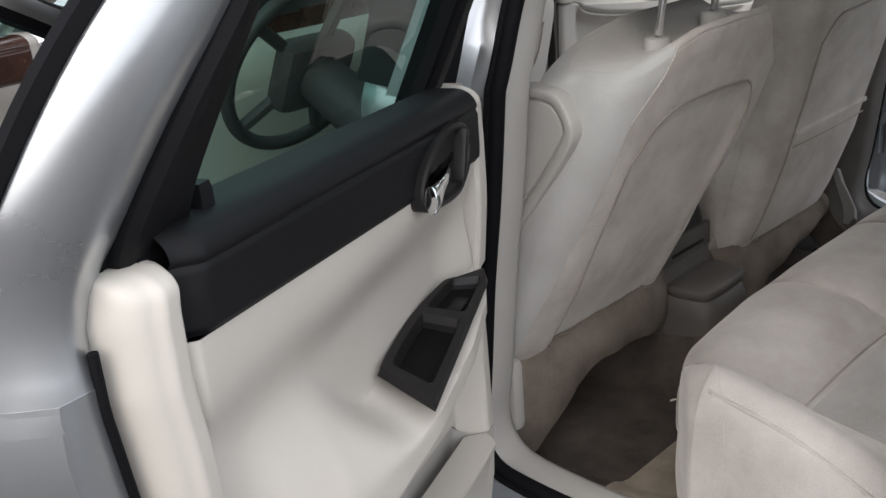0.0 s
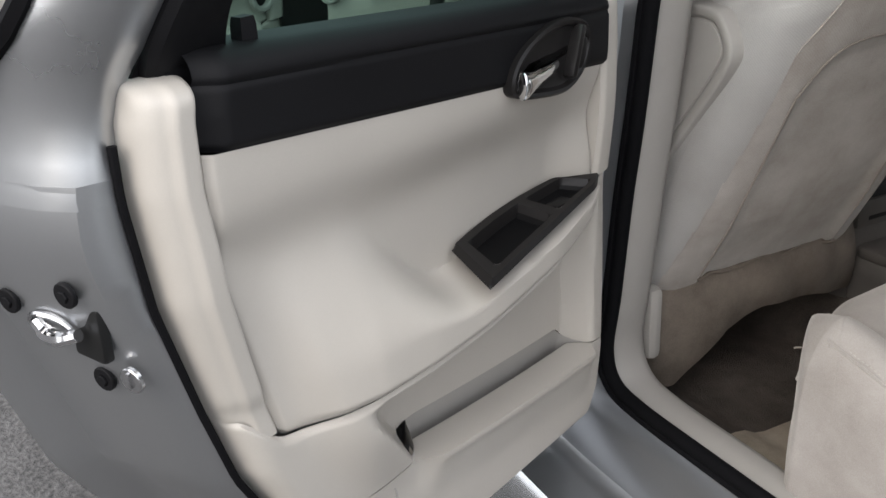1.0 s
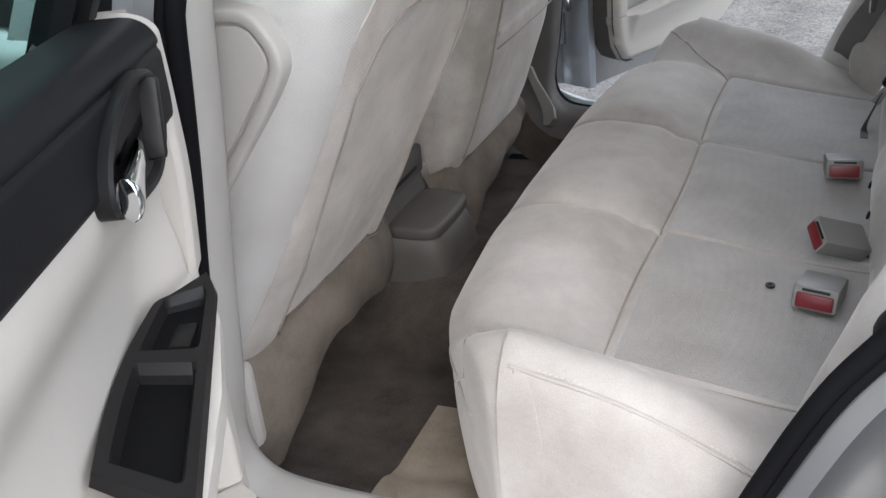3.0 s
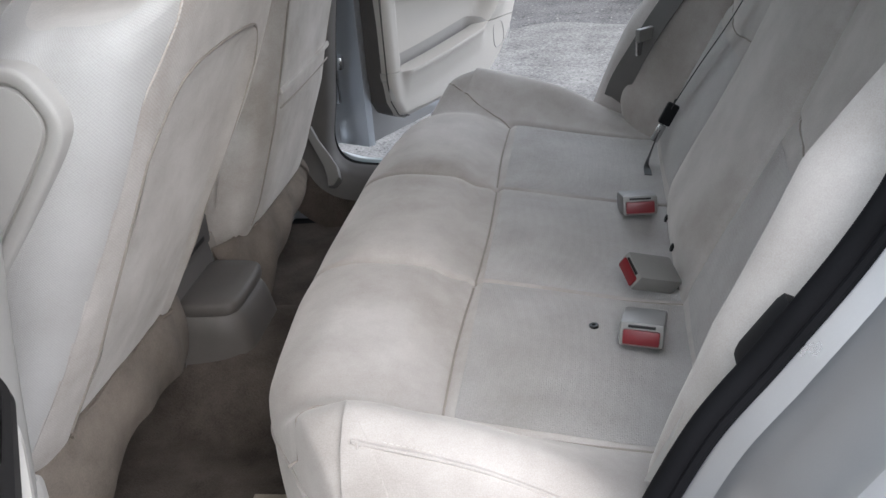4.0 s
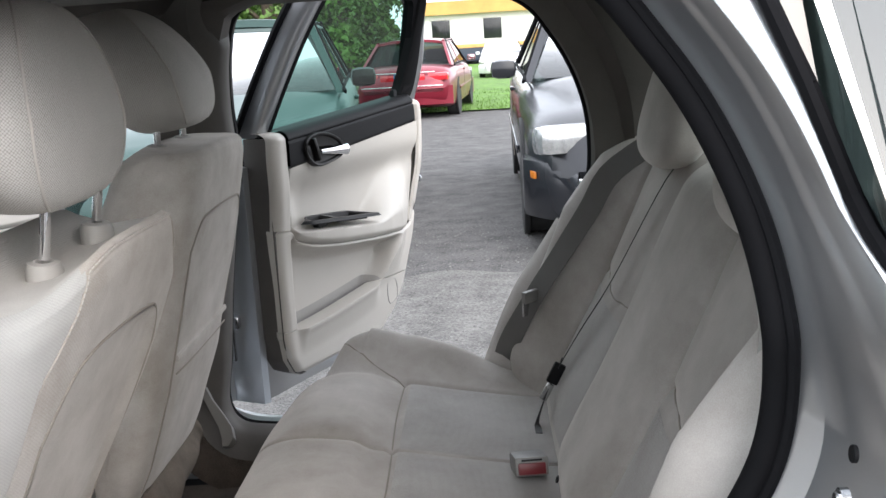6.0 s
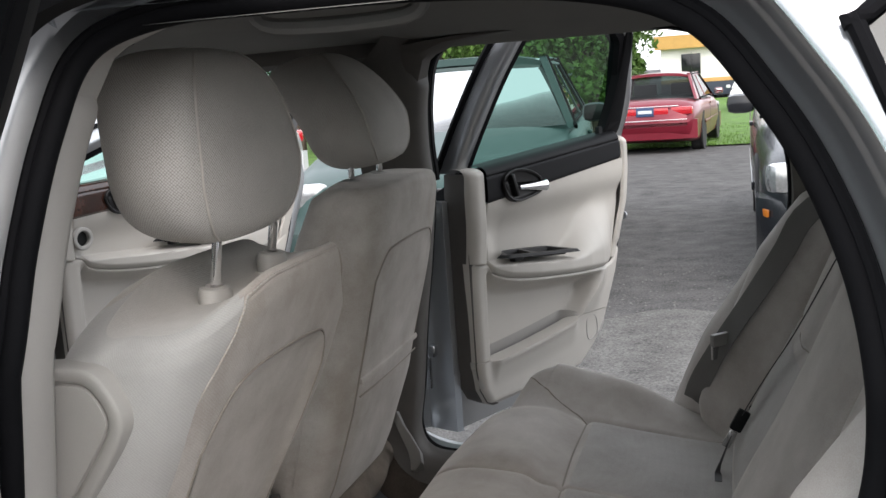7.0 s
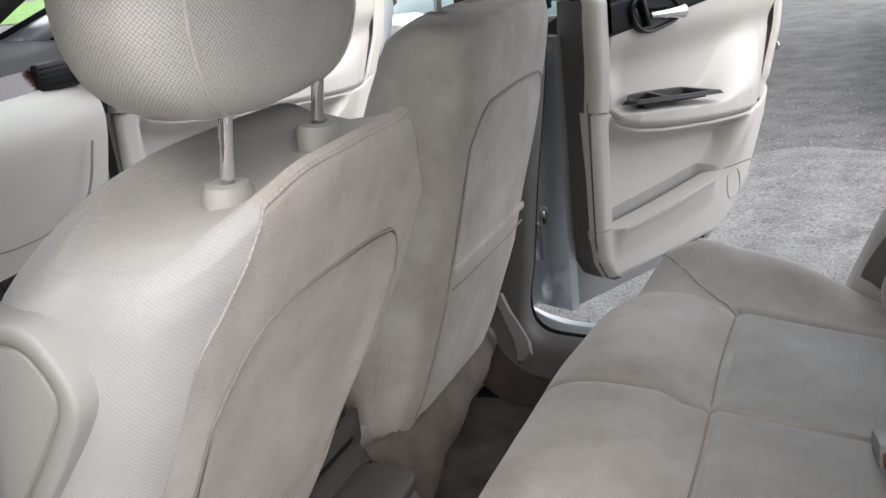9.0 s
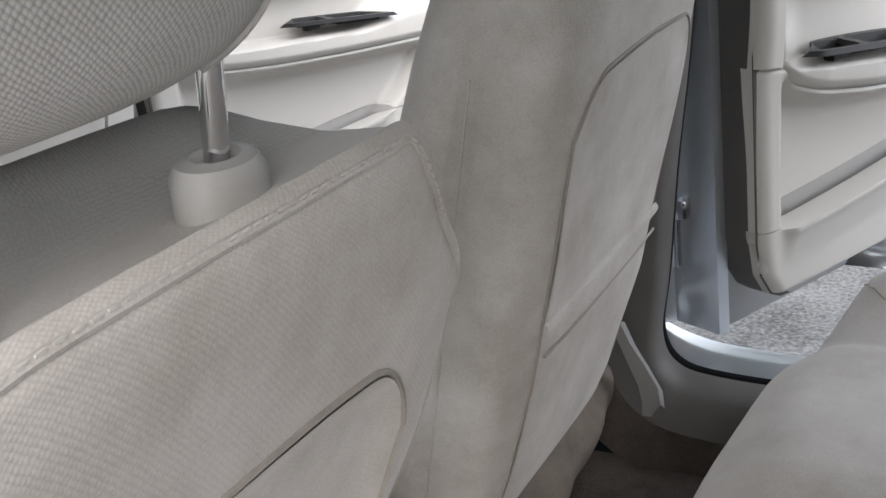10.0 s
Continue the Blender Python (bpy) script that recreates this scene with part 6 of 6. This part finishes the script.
sedan("parked_car", pose(-4.6, 7.2, 0, 0, 0, -82), WHITEPAINT, "white car parked further along the lot")

bd = Kit("office_building", pose(3.9, 60, -0.40, 0, 0, 4), 1, "low white building with orange fascia and dark base", "building")
bd.part("wall", rbox((0, 4, 1.75), (14.5, 8, 3.5), 0.02), WALLW, "white wall")
bd.part("dark_base", rbox((0, -0.02, 0.30), (14.6, 0.12, 0.75), 0.02), WALLD, "dark base band")
bd.part("band", rbox((0, -0.04, 0.78), (14.6, 0.14, 0.22), 0.02), FASCIA, "orange band")
bd.part("fascia", loft([[(x, -0.55, 2.62), (x, -0.60, 2.85), (x, -0.70, 3.35), (x, 0.1, 3.4), (x, 0.1, 2.62)] for x in (-7.6, 7.6)]), FASCIA, "orange timber fascia")
bd.part("roof", loft([[(x, -0.72, 3.36), (x, 3.8, 5.0), (x, 8.4, 3.36)] for x in (-7.7, 7.7)]), WALLW, "pale roof")
for x in (-5.6, -2.6, 0.4, 3.4, 6.0):
    wv = bd.part("window", rbox((x, -0.02, 1.72), (1.05, 0.10, 1.15), 0.02), DARKWIN, "dark window")
    bd.part("window_frame", tube([(x - 0.55, -0.06, 1.12), (x + 0.55, -0.06, 1.12), (x + 0.55, -0.06, 2.32), (x - 0.55, -0.06, 2.32)], 0.03, 4, True), WALLW, "white window frame", wv)
hs = Kit("far_house", pose(-9.5, 33, -0.5, 0, 0, -20), 1, "grey gabled house among trees", "house")
hs.part("wall", rbox((0, 3, 1.6), (6.5, 6, 3.2), 0.02), ROOFG, "grey wall")
hs.part("roof", loft([[(-3.6, y, 3.1), (0, y, 5.0), (3.6, y, 3.1)] for y in (-0.5, 6.5)]), ROOFG, "grey shingle roof")
hs.part("gable_trim", tube([(-3.6, -0.55, 3.1), (0, -0.55, 5.0), (3.6, -0.55, 3.1)], 0.10, 4), WALLW, "white gable trim")
for x in (-1.2, 0.0, 1.2):
    hs.part("window", rbox((x, -0.05, 2.3), (0.8, 0.12, 1.1), 0.02), DARKWIN, "dark window")


def tree(x, y, hgt, spread, seed):
    r = random.Random(seed)
    k = Kit("tree", Matrix.Translation((x, y, ground_z(y))), 1, "leafy green tree behind the parked cars", "tree", group="trees")
    k.part("trunk", tube(spline([(0, 0, 0), (0.1, 0.05, hgt * 0.25), (-0.05, 0.1, hgt * 0.5), (0.1, 0, hgt * 0.8)], 14), np.linspace(0.22, 0.04, 14), 8), BARK)
    limbs, clumps = [], []
    for i in range(14):
        a, z0 = r.uniform(0, 6.28), hgt * r.uniform(0.03, 0.7)
        end = np.array((math.cos(a), math.sin(a), 0)) * spread * r.uniform(0.45, 0.95) * (1.1 - 0.6 * z0 / hgt) + (0, 0, z0 + hgt * r.uniform(0.08, 0.25))
        limbs.append(tube(spline([(0, 0, z0), end * (0.5, 0.5, 1) * 0.96, end], 7), np.linspace(0.07, 0.015, 7), 5))
        clumps += [(end, r.uniform(0.5, 0.95)), (end * (0.6, 0.6, 1), r.uniform(0.5, 0.9))]
    k.part("limbs", join(*limbs), BARK)
    vs, fs = [], []
    for c, rad in clumps:
        for _ in range(330):
            d = np.array((r.gauss(0, 1), r.gauss(0, 1), r.gauss(0, 0.8)))
            p = c + d / np.linalg.norm(d) * rad * spread * 0.32 * r.random() ** 0.4
            s = r.uniform(0.05, 0.12)
            u = np.array((r.gauss(0, 1), r.gauss(0, 1), r.gauss(0, 1)))
            u /= np.linalg.norm(u)
            w = np.cross(u, (r.gauss(0, 1), r.gauss(0, 1), r.gauss(0, 1)))
            w /= np.linalg.norm(w) + 1e-9
            n0 = len(vs)
            vs += [p - u * s, p + w * s * 0.5, p + u * s, p - w * s * 0.5]
            fs.append((n0, n0 + 1, n0 + 2, n0 + 3))
    k.part("crown", (np.array(vs), fs), LEAF, "", smooth=False)


for i, (x, y, hgt, sp_) in enumerate(((-3.0, 26, 4.2, 1.9), (-4.3, 29, 6.0, 2.7), (-4.6, 24, 7.5, 3.8), (-7.2, 26, 7.0, 3.6), (-10.5, 24, 8.0, 4.0), (-6.6, 37, 8.0, 3.2), (-14.5, 27, 8.5, 4.2), (-5.6, 31, 9.0, 4.4), (-5.4, 35, 8.0, 4.0), (-9, 32, 9.0, 4.5))):
    tree(x, y, hgt, sp_, 40 + i)
